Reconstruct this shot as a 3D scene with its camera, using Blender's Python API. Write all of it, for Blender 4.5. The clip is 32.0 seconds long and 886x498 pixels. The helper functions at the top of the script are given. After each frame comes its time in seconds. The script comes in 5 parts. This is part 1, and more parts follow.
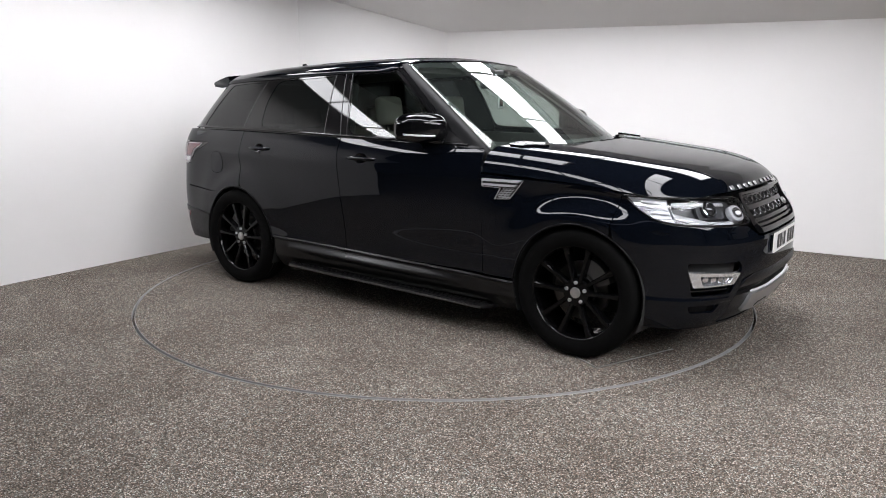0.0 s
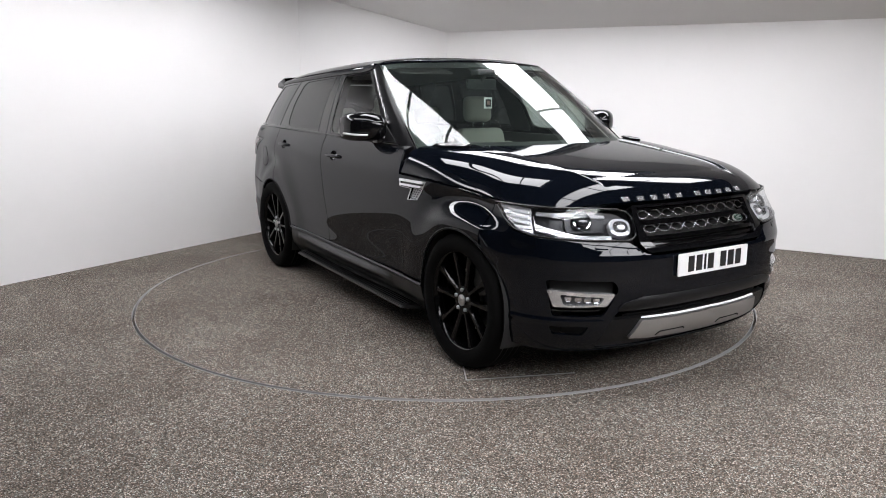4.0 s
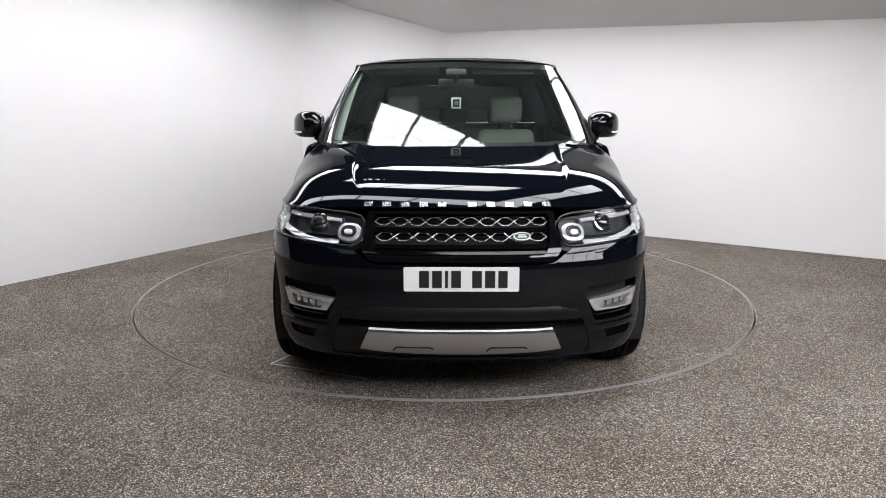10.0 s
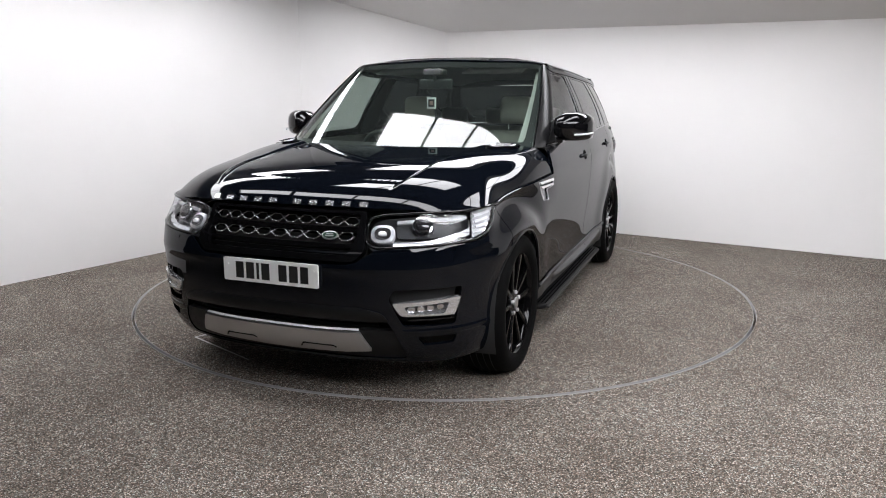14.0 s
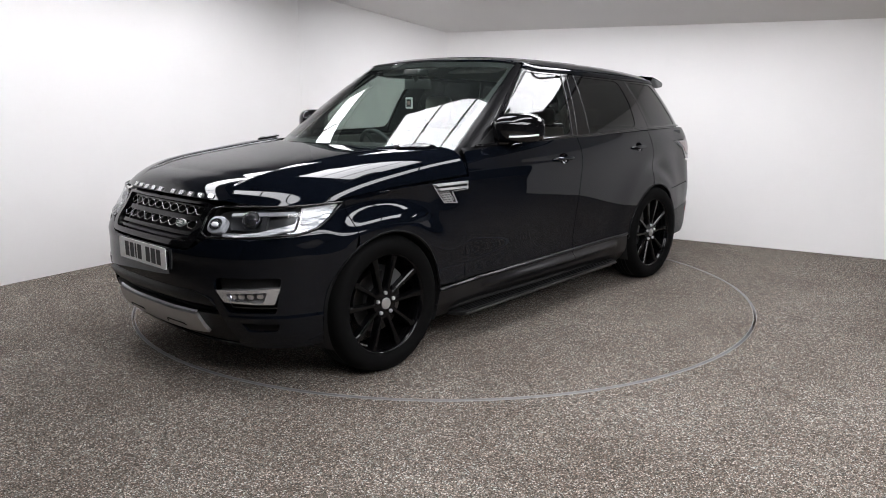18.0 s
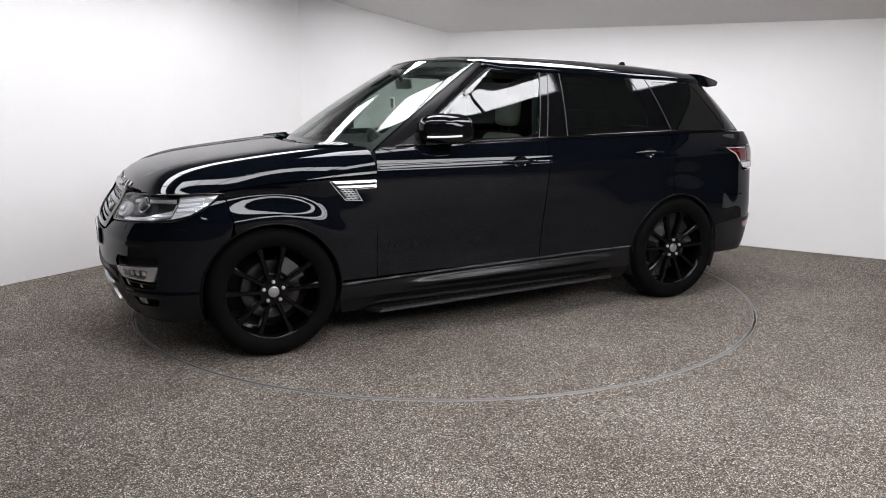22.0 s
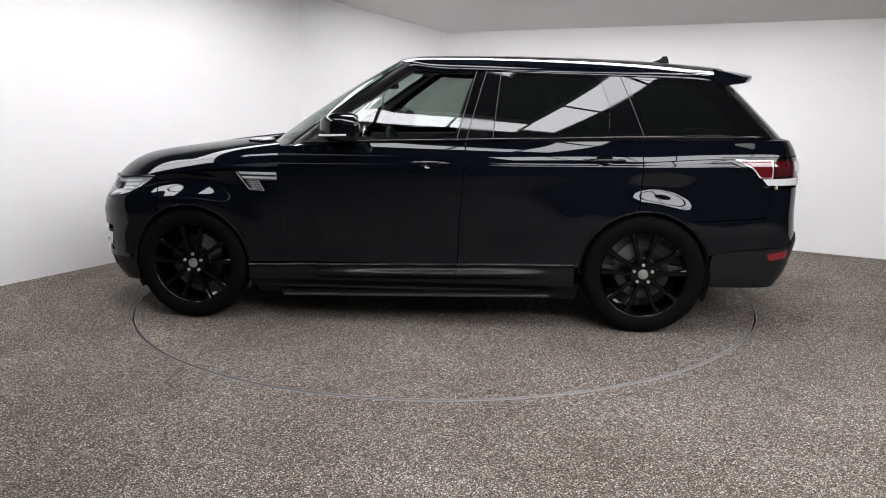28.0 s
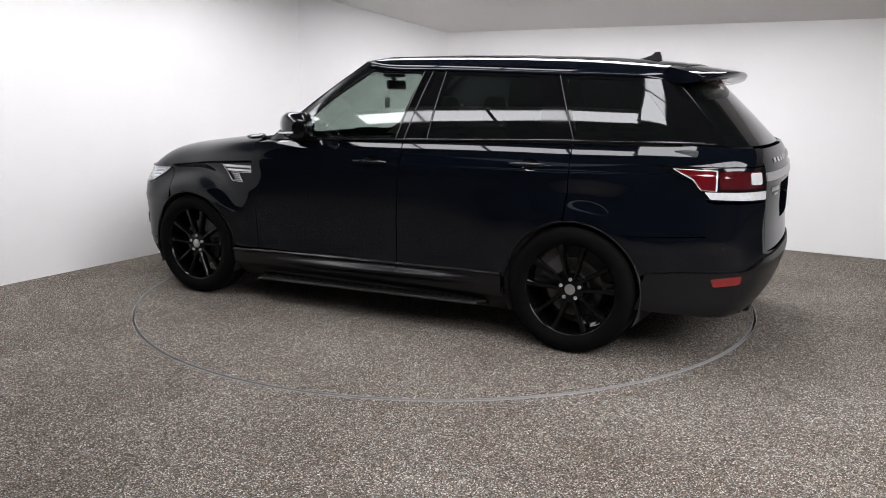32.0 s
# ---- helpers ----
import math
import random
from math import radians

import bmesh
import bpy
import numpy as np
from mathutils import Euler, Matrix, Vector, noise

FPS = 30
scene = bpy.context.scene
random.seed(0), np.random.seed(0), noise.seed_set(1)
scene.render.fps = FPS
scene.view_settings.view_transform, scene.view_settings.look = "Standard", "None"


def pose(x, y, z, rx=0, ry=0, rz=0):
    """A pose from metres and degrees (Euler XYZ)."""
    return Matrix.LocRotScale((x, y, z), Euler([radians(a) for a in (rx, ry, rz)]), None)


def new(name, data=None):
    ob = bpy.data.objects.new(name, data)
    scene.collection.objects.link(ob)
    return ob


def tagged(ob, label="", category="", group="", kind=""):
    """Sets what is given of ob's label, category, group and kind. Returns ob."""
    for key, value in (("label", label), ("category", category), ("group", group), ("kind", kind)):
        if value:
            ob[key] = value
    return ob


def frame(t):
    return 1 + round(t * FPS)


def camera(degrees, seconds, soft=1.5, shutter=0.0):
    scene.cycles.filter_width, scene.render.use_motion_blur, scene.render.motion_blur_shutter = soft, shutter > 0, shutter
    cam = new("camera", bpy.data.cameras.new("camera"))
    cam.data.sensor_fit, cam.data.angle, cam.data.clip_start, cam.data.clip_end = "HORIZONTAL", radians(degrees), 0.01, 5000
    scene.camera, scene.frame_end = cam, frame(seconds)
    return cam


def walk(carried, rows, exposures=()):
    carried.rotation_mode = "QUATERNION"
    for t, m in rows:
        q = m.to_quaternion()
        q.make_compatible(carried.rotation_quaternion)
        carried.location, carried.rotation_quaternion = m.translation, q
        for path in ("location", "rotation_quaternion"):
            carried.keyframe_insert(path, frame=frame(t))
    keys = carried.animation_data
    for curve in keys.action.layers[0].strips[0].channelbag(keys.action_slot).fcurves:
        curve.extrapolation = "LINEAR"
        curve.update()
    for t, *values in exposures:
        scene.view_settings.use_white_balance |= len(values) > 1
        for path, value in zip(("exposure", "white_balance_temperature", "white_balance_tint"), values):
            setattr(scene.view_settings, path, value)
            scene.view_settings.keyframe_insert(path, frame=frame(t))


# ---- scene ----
# Camera on a fixed tripod in front of the turntable; the turntable carries the car round.
FOV = 61.27
EYE = (0.0, -5.70, 1.46)
cam = camera(FOV, 32.0, soft=1.0)
CAM_POSE = pose(*EYE, 90 - 11.54, 0, 0.077)
walk(cam, [(0.0, CAM_POSE), (32.0, CAM_POSE)])
scene.view_settings.exposure = 0.0


def car_angle(t):
    """Heading of the car in degrees at t seconds."""
    return -122.281 - 5.3544 * (t - 16)


OFFSET = Vector((0.099, 0.085, 0.0))  # car's middle from the turntable's axis
DISC_R = 2.26

# ---- light ----
world = bpy.data.worlds.new("world")
scene.world = world
world.use_nodes = True
wn = world.node_tree.nodes
sky = wn.new("ShaderNodeTexSky")
sky.sky_type, sky.sun_disc, sky.sun_elevation, sky.sun_rotation = "NISHITA", False, radians(40), radians(200)
wn["Background"].inputs[1].default_value = 0.10
world.node_tree.links.new(sky.outputs[0], wn["Background"].inputs[0])


# ---- materials ----
def mat(name, base, rough=0.5, metal=0.0, coat=0.0, spec=0.5, vary=0.0, scale=20.0, bump=0.0, bscale=200.0, emit=0.0, tint2=None, coatr=0.03):
    m = bpy.data.materials.new(name)
    m.use_nodes = True
    n, l = m.node_tree.nodes, m.node_tree.links
    b = n["Principled BSDF"]
    b.inputs["Base Color"].default_value = (*base, 1)
    b.inputs["Roughness"].default_value = rough
    b.inputs["Metallic"].default_value = metal
    b.inputs["Coat Weight"].default_value = coat
    b.inputs["Coat Roughness"].default_value = coatr
    b.inputs["Specular IOR Level"].default_value = spec
    tc = n.new("ShaderNodeTexCoord")
    if vary or tint2:
        t = n.new("ShaderNodeTexNoise")
        t.inputs["Scale"].default_value, t.inputs["Detail"].default_value = scale, 6
        l.new(tc.outputs["Object"], t.inputs["Vector"])
        mx = n.new("ShaderNodeMix")
        mx.data_type = "RGBA"
        lo = tuple(c * (1 - vary) for c in base)
        hi = tint2 or tuple(min(1, c * (1 + vary)) for c in base)
        mx.inputs[6].default_value, mx.inputs[7].default_value = (*lo, 1), (*hi, 1)
        l.new(t.outputs["Fac"], mx.inputs[0])
        l.new(mx.outputs[2], b.inputs["Base Color"])
    if bump:
        t2 = n.new("ShaderNodeTexNoise")
        t2.inputs["Scale"].default_value, t2.inputs["Detail"].default_value = bscale, 4
        l.new(tc.outputs["Object"], t2.inputs["Vector"])
        bp = n.new("ShaderNodeBump")
        bp.inputs["Strength"].default_value, bp.inputs["Distance"].default_value = bump, 0.004
        l.new(t2.outputs["Fac"], bp.inputs["Height"])
        l.new(bp.outputs[0], b.inputs["Normal"])
    if emit:
        b.inputs["Emission Color"].default_value = (*base, 1)
        b.inputs["Emission Strength"].default_value = emit
    return m


def glass(name, tint, face=0.08, rough=0.0, haze=0.0):
    """Thin pane: tinted clear body with a mirror gloss that grows at a slant."""
    m = bpy.data.materials.new(name)
    m.use_nodes = True
    n, l = m.node_tree.nodes, m.node_tree.links
    n.remove(n["Principled BSDF"])
    tr, gl, lw, mx = n.new("ShaderNodeBsdfTransparent"), n.new("ShaderNodeBsdfGlossy"), n.new("ShaderNodeLayerWeight"), n.new("ShaderNodeMixShader")
    pw, ma = n.new("ShaderNodeMath"), n.new("ShaderNodeMath")
    pw.operation, ma.operation = "POWER", "MULTIPLY_ADD"
    pw.inputs[1].default_value = 5.0
    ma.inputs[1].default_value, ma.inputs[2].default_value = 1 - face, face
    tr.inputs[0].default_value = (*tint, 1)
    gl.inputs["Roughness"].default_value = rough
    l.new(lw.outputs["Facing"], pw.inputs[0])
    l.new(pw.outputs[0], ma.inputs[0])
    l.new(ma.outputs[0], mx.inputs[0])
    if haze:
        # pale diffuse share painting in the veil of reflected light on the pane
        df, md = n.new("ShaderNodeBsdfDiffuse"), n.new("ShaderNodeMixShader")
        df.inputs[0].default_value = (0.62, 0.72, 0.70, 1)
        md.inputs[0].default_value = haze
        l.new(tr.outputs[0], md.inputs[1])
        l.new(df.outputs[0], md.inputs[2])
        l.new(md.outputs[0], mx.inputs[1])
    else:
        l.new(tr.outputs[0], mx.inputs[1])
    l.new(gl.outputs[0], mx.inputs[2])
    l.new(mx.outputs[0], n["Material Output"].inputs[0])
    return m


def carpet(name):
    """Flecked grey-brown needle-felt: fine light and dark flecks over slow stains."""
    m = bpy.data.materials.new(name)
    m.use_nodes = True
    n, l = m.node_tree.nodes, m.node_tree.links
    b = n["Principled BSDF"]
    b.inputs["Roughness"].default_value = 0.95
    b.inputs["Specular IOR Level"].default_value = 0.15
    tc = n.new("ShaderNodeTexCoord")

    def noise_node(scale, detail, rough=0.6):
        t = n.new("ShaderNodeTexNoise")
        t.inputs["Scale"].default_value, t.inputs["Detail"].default_value, t.inputs["Roughness"].default_value = scale, detail, rough
        l.new(tc.outputs["Object"], t.inputs["Vector"])
        return t

    mid, slow = noise_node(30, 3), noise_node(1.1, 4)
    cell = n.new("ShaderNodeTexVoronoi")
    cell.inputs["Scale"].default_value = 220
    l.new(tc.outputs["Object"], cell.inputs["Vector"])
    fleck = n.new("ShaderNodeSeparateColor")
    l.new(cell.outputs["Color"], fleck.inputs[0])
    ramp = n.new("ShaderNodeValToRGB")
    e = ramp.color_ramp.elements
    e[0].position, e[0].color = 0.0, (0.029, 0.025, 0.022, 1)
    e[1].position, e[1].color = 1.0, (0.62, 0.595, 0.55, 1)
    for at, col in ((0.26, (0.074, 0.063, 0.054, 1)), (0.58, (0.125, 0.106, 0.090, 1)), (0.80, (0.215, 0.189, 0.165, 1)), (0.90, (0.335, 0.312, 0.283, 1))):
        q = ramp.color_ramp.elements.new(at)
        q.color = col
    l.new(fleck.outputs[0], ramp.inputs[0])
    r2 = n.new("ShaderNodeValToRGB")
    r2.color_ramp.elements[0].position, r2.color_ramp.elements[0].color = 0.34, (0.80, 0.77, 0.745, 1)
    r2.color_ramp.elements[1].position, r2.color_ramp.elements[1].color = 0.66, (1.11, 1.11, 1.10, 1)
    l.new(slow.outputs["Fac"], r2.inputs[0])
    r3 = n.new("ShaderNodeValToRGB")
    r3.color_ramp.elements[0].position, r3.color_ramp.elements[0].color = 0.3, (0.82, 0.81, 0.80, 1)
    r3.color_ramp.elements[1].position, r3.color_ramp.elements[1].color = 0.7, (1.15, 1.15, 1.15, 1)
    l.new(mid.outputs["Fac"], r3.inputs[0])
    m1, m2 = n.new("ShaderNodeMix"), n.new("ShaderNodeMix")
    for q in (m1, m2):
        q.data_type, q.blend_type = "RGBA", "MULTIPLY"
        q.inputs[0].default_value = 1.0
    thread = n.new("ShaderNodeValToRGB")
    thread.color_ramp.elements[0].position, thread.color_ramp.elements[0].color = 0.25, (1.09, 0.975, 0.93, 1)
    thread.color_ramp.elements[1].position, thread.color_ramp.elements[1].color = 0.75, (0.91, 1.02, 1.06, 1)
    l.new(fleck.outputs[1], thread.inputs[0])
    m0 = n.new("ShaderNodeMix")
    m0.data_type, m0.blend_type = "RGBA", "MULTIPLY"
    m0.inputs[0].default_value = 1.0
    l.new(ramp.outputs[0], m0.inputs[6])
    l.new(thread.outputs[0], m0.inputs[7])
    l.new(m0.outputs[2], m1.inputs[6])
    l.new(r2.outputs[0], m1.inputs[7])
    l.new(m1.outputs[2], m2.inputs[6])
    l.new(r3.outputs[0], m2.inputs[7])
    l.new(m2.outputs[2], b.inputs["Base Color"])
    bp = n.new("ShaderNodeBump")
    bp.inputs["Strength"].default_value, bp.inputs["Distance"].default_value = 0.55, 0.003
    l.new(fleck.outputs[0], bp.inputs["Height"])
    l.new(bp.outputs[0], b.inputs["Normal"])
    return m


M_CARPET = carpet("flecked_carpet")
M_WALL = mat("white_wall_paint", (0.80, 0.785, 0.775), 0.7, vary=0.02, scale=3, bump=0.05, bscale=60)
M_CEIL = mat("ceiling_paint", (0.74, 0.73, 0.72), 0.8, vary=0.02, scale=2)
M_DARK = mat("unlit_hall_tone", (0.05, 0.05, 0.055), 0.8, vary=0.15, scale=2)
M_VOID = mat("unlit_roof_tone", (0.022, 0.022, 0.023), 0.85, vary=0.2, scale=1.5)
M_BEAM = mat("dark_steel", (0.03, 0.03, 0.032), 0.5)
M_PANEL = mat("light_diffuser", (0.985, 0.985, 1.03), 0.6, emit=12.2)
M_ALU = mat("aluminium_edge", (0.30, 0.296, 0.292), 0.5, metal=0.15, vary=0.2, scale=40)
M_GAP = mat("dark_gap", (0.012, 0.012, 0.012), 0.9)
M_PAINT = mat("navy_paint", (0.0022, 0.0031, 0.0053), 0.3, coat=0.72, vary=0.10, scale=900, spec=0.0, coatr=0.012)
M_BLACK = mat("gloss_black", (0.0035, 0.0035, 0.004), 0.06, spec=0.5)
M_SATIN = mat("satin_black_plastic", (0.0075, 0.0075, 0.008), 0.38, spec=0.24, bump=0.12, bscale=700)
M_RUBBER = mat("tyre_rubber", (0.0035, 0.0035, 0.0035), 0.75, spec=0.05, bump=0.2, bscale=300)
M_RIM = mat("gloss_black_alloy", (0.0022, 0.0022, 0.0024), 0.12, spec=0.22)
M_CHROME = mat("chrome", (0.78, 0.79, 0.81), 0.06, metal=1.0)
M_SILVER = mat("satin_silver", (0.50, 0.495, 0.49), 0.34, metal=0.85, vary=0.03, scale=50)
M_STEEL = mat("brake_steel", (0.085, 0.082, 0.08), 0.35, metal=1.0, vary=0.15, scale=30)
M_GLASS = glass("windscreen_glass", (0.68, 0.76, 0.72), 0.09, haze=0.010)
M_PRIV = glass("privacy_glass", (0.022, 0.025, 0.025), 0.055, haze=0.006)
M_LENS = glass("lamp_lens", (0.94, 0.95, 0.96), 0.05)
M_REDL = mat("red_lamp", (0.11, 0.004, 0.006), 0.06, coat=1.0)
M_WHITE = mat("number_plate_white", (0.88, 0.88, 0.87), 0.4)
M_INK = mat("black_ink", (0.01, 0.01, 0.01), 0.5)
M_CREAM = mat("cream_leather", (0.32, 0.31, 0.275), 0.55, vary=0.05, scale=30, bump=0.1, bscale=300)
M_TRIM = mat("dark_interior_trim", (0.034, 0.038, 0.038), 0.6, vary=0.1, scale=30)
M_LINER = mat("pale_headlining", (0.35, 0.35, 0.33), 0.9)


# ---- mesh helpers ----
def mesh_object(name, verts, faces, material, smooth=True):
    me = bpy.data.meshes.new(name)
    me.from_pydata([tuple(map(float, v)) for v in verts], [], [tuple(map(int, f)) for f in faces])
    if smooth:
        me.polygons.foreach_set("use_smooth", [True] * len(me.polygons))
    me.materials.append(material)
    me.update()
    return new(name, me)


def part(name, shape, material, parent, label="", smooth=True):
    """Links a bmesh, or (verts, faces), as one mesh object under a thing or a part."""
    if isinstance(shape, bmesh.types.BMesh):
        me = bpy.data.meshes.new(name)
        shape.to_mesh(me)
        shape.free()
        if smooth:
            me.polygons.foreach_set("use_smooth", [True] * len(me.polygons))
            me.set_sharp_from_angle(angle=radians(35))
        me.materials.append(material)
        ob = new(name, me)
    else:
        ob = mesh_object(name, shape[0], shape[1], material, smooth)
        if isinstance(shape, Skin) and shape.nrm:
            ob.data.normals_split_custom_set_from_vertices(shape.nrm)
        elif smooth:
            ob.data.set_sharp_from_angle(angle=radians(62))
    ob.parent = parent
    return tagged(ob, label) if label else ob


def box_bm(lo, hi, bevel=0.0, seg=2):
    bm = bmesh.new()
    bmesh.ops.create_cube(bm, size=1)
    for v in bm.verts:
        v.co = Vector([(a + b) / 2 + c * (b - a) for a, b, c in zip(lo, hi, v.co)])
    if bevel:
        bmesh.ops.bevel(bm, geom=list(bm.edges), offset=bevel, segments=seg, profile=0.5, affect="EDGES")
    return bm


def moved(bm, m):
    bm.transform(m)
    return bm


def joined(*bms):
    out = bms[0]
    for b in bms[1:]:
        me = bpy.data.meshes.new("tmp")
        b.to_mesh(me)
        b.free()
        out.from_mesh(me)
        bpy.data.meshes.remove(me)
    return out


def prism_bm(outline, depth, bevel=0.0):
    """Outline in the xy plane, standing depth up along z."""
    bm = bmesh.new()
    f = bm.faces.new([bm.verts.new((x, y, 0)) for x, y in outline])
    bmesh.ops.recalc_face_normals(bm, faces=[f])
    r = bmesh.ops.extrude_face_region(bm, geom=[f])
    bmesh.ops.translate(bm, verts=[v for v in r["geom"] if isinstance(v, bmesh.types.BMVert)], vec=(0, 0, depth))
    bmesh.ops.recalc_face_normals(bm, faces=list(bm.faces))
    if bevel:
        bmesh.ops.bevel(bm, geom=list(bm.edges), offset=bevel, segments=2, profile=0.5, affect="EDGES")
    return bm


def lathe(profile, n=64, axis="y"):
    """Turns a profile of (radius, along) round an axis; closed along the profile only where it ends at radius 0."""
    verts, faces = [], []
    k = len(profile)
    for i in range(n):
        a = 2 * math.pi * i / n
        for r, t in profile:
            verts.append((r * math.cos(a), t, r * math.sin(a)) if axis == "y" else (r * math.cos(a), r * math.sin(a), t))
    for i in range(n):
        j = (i + 1) % n
        for q in range(k - 1):
            faces.append((i * k + q, i * k + q + 1, j * k + q + 1, j * k + q))
    return verts, faces


def spline(ts, vs):
    """Natural cubic through the points; returns a function of an array."""
    ts, vs = np.asarray(ts, float), np.asarray(vs, float)
    n = len(ts)
    h = np.diff(ts)
    A, B = np.eye(n), np.zeros(vs.shape)
    for i in range(1, n - 1):
        A[i, i - 1], A[i, i], A[i, i + 1] = h[i - 1], 2 * (h[i - 1] + h[i]), h[i]
        B[i] = 6 * ((vs[i + 1] - vs[i]) / h[i] - (vs[i] - vs[i - 1]) / h[i - 1])
    M = np.linalg.solve(A, B)

    def f(t):
        t = np.asarray(t, float)
        i = np.clip(np.searchsorted(ts, t) - 1, 0, n - 2)
        a, b = ts[i + 1] - t, t - ts[i]
        hh = h[i]
        if vs.ndim > 1:
            a, b, hh = a[..., None], b[..., None], hh[..., None]
        return M[i] * a**3 / (6 * hh) + M[i + 1] * b**3 / (6 * hh) + (vs[i] / hh - M[i] * hh / 6) * a + (vs[i + 1] / hh - M[i + 1] * hh / 6) * b

    return f


def dense(poly, step, closed=True):
    out = []
    n = len(poly)
    for i in range(n if closed else n - 1):
        a, b = np.array(poly[i], float), np.array(poly[(i + 1) % n], float)
        k = max(1, int(np.ceil(np.max(np.abs(b - a) / step))))
        out += [a + (b - a) * j / k for j in range(k)]
    if not closed:
        out.append(np.array(poly[-1], float))
    return np.array(out)


def inside(poly, pts):
    x, y = pts[:, 0], pts[:, 1]
    res = np.zeros(len(pts), bool)
    px, py = poly[:, 0], poly[:, 1]
    qx, qy = np.roll(px, -1), np.roll(py, -1)
    for a, b, c, d in zip(px, py, qx, qy):
        if b != d:
            res ^= ((b > y) != (d > y)) & (x < (c - a) * (y - b) / (d - b) + a)
    return res


def rounded(poly, r, n=5):
    """The polygon with its corners rounded."""
    out, k = [], len(poly)
    for i in range(k):
        p, a, b = (np.array(poly[j % k], float) for j in (i, i - 1, i + 1))
        da, db = a - p, b - p
        la, lb = np.linalg.norm(da), np.linalg.norm(db)
        q = min(r, la * 0.45, lb * 0.45)
        s, e = p + da / la * q, p + db / lb * q
        for j in range(n + 1):
            t = j / n
            out.append((1 - t) ** 2 * s + 2 * t * (1 - t) * p + t * t * e)
    return [tuple(v) for v in out]


class Skin(tuple):
    """(verts, faces) that also knows the true normals of its verts."""
    nrm = None


def sheet(fn, poly, step=(0.03, 0.03), holes=(), thick=0.012, side=1, lift=0.0):
    """A curved panel: the surface fn(a, b) within the outline, less the holes, with a rim folded in by thick."""
    step = np.array(step, float)
    loops = [dense(p, step) for p in (poly, *holes)]
    lo, hi = loops[0].min(0), loops[0].max(0)
    gx, gy = np.meshgrid(np.arange(lo[0], hi[0], step[0]), np.arange(lo[1], hi[1], step[1]))
    gx = gx + (np.arange(len(gx)) % 2)[:, None] * step[0] / 2
    g = np.stack([gx.ravel(), gy.ravel()], 1)
    ok = inside(loops[0], g)
    for h in loops[1:]:
        ok &= ~inside(h, g)
    g = g[ok]
    edge = np.concatenate(loops)
    if len(g):
        d2 = np.min((((g[:, None] - edge[None]) / step) ** 2).sum(2), axis=1)
        g = g[d2 > 0.2]
    pts = np.concatenate([edge, g])
    cons, base = [], 0
    for lp in loops:
        cons += [(base + i, base + (i + 1) % len(lp)) for i in range(len(lp))]
        base += len(lp)
    from mathutils.geometry import delaunay_2d_cdt
    v2, _, tri, _, _, _ = delaunay_2d_cdt([Vector(p / step) for p in pts], cons, [], 0, 1e-6)
    q = np.array([tuple(v) for v in v2]) * step
    tri = np.array(tri)
    cen = q[tri].mean(1)
    ok = inside(loops[0], cen)
    for h in loops[1:]:
        ok &= ~inside(h, cen)
    tri = tri[ok]
    qa, qb, qc = (q[tri[:, i]] / step for i in range(3))
    wide = np.abs((qb[:, 0] - qa[:, 0]) * (qc[:, 1] - qa[:, 1]) - (qb[:, 1] - qa[:, 1]) * (qc[:, 0] - qa[:, 0]))
    tri = tri[wide > 2e-3]
    e = step * 0.3
    p = fn(q[:, 0], q[:, 1])
    du = fn(q[:, 0] + e[0], q[:, 1]) - fn(q[:, 0] - e[0], q[:, 1])
    dv = fn(q[:, 0], q[:, 1] + e[1]) - fn(q[:, 0], q[:, 1] - e[1])
    nrm = np.cross(du, dv) * side
    nrm /= np.linalg.norm(nrm, axis=1)[:, None] + 1e-12
    p = p + nrm * lift
    if side < 0:
        tri = tri[:, ::-1]
    a, b, c = q[tri[:, 0]], q[tri[:, 1]], q[tri[:, 2]]
    area = (b[:, 0] - a[:, 0]) * (c[:, 1] - a[:, 1]) - (b[:, 1] - a[:, 1]) * (c[:, 0] - a[:, 0])
    flip = area * side < 0
    tri[flip] = tri[flip][:, ::-1]
    verts, faces = [tuple(v) for v in p], [tuple(t) for t in tri]
    if thick:
        cnt = {}
        for t in tri:
            for i in range(3):
                ed = (int(t[i]), int(t[(i + 1) % 3]))
                cnt[ed] = 1
        rim = {}
        for (i, j) in list(cnt):
            if (j, i) not in cnt:
                for k in (i, j):
                    if k not in rim:
                        rim[k] = len(verts)
                        verts.append(tuple(p[k]))
                        verts.append(tuple(p[k] - nrm[k] * thick))
                faces.append((rim[j], rim[i], rim[i] + 1, rim[j] + 1))
    out = Skin((verts, faces))
    out.nrm = [tuple(v) for v in nrm] + [(0, 0, 0)] * (len(verts) - len(nrm))
    return out


def flipped(shape):
    """The other side's copy of (verts, faces)."""
    v, f = shape
    out = Skin(([(x, -y, z) for x, y, z in v], [tuple(reversed(q)) for q in f]))
    if isinstance(shape, Skin) and shape.nrm:
        out.nrm = [(x, -y, z) for x, y, z in shape.nrm]
    return out


def both(name, shape, material, parent, label=""):
    return part(name, shape, material, parent, label), part(name, flipped(shape), material, parent, label)


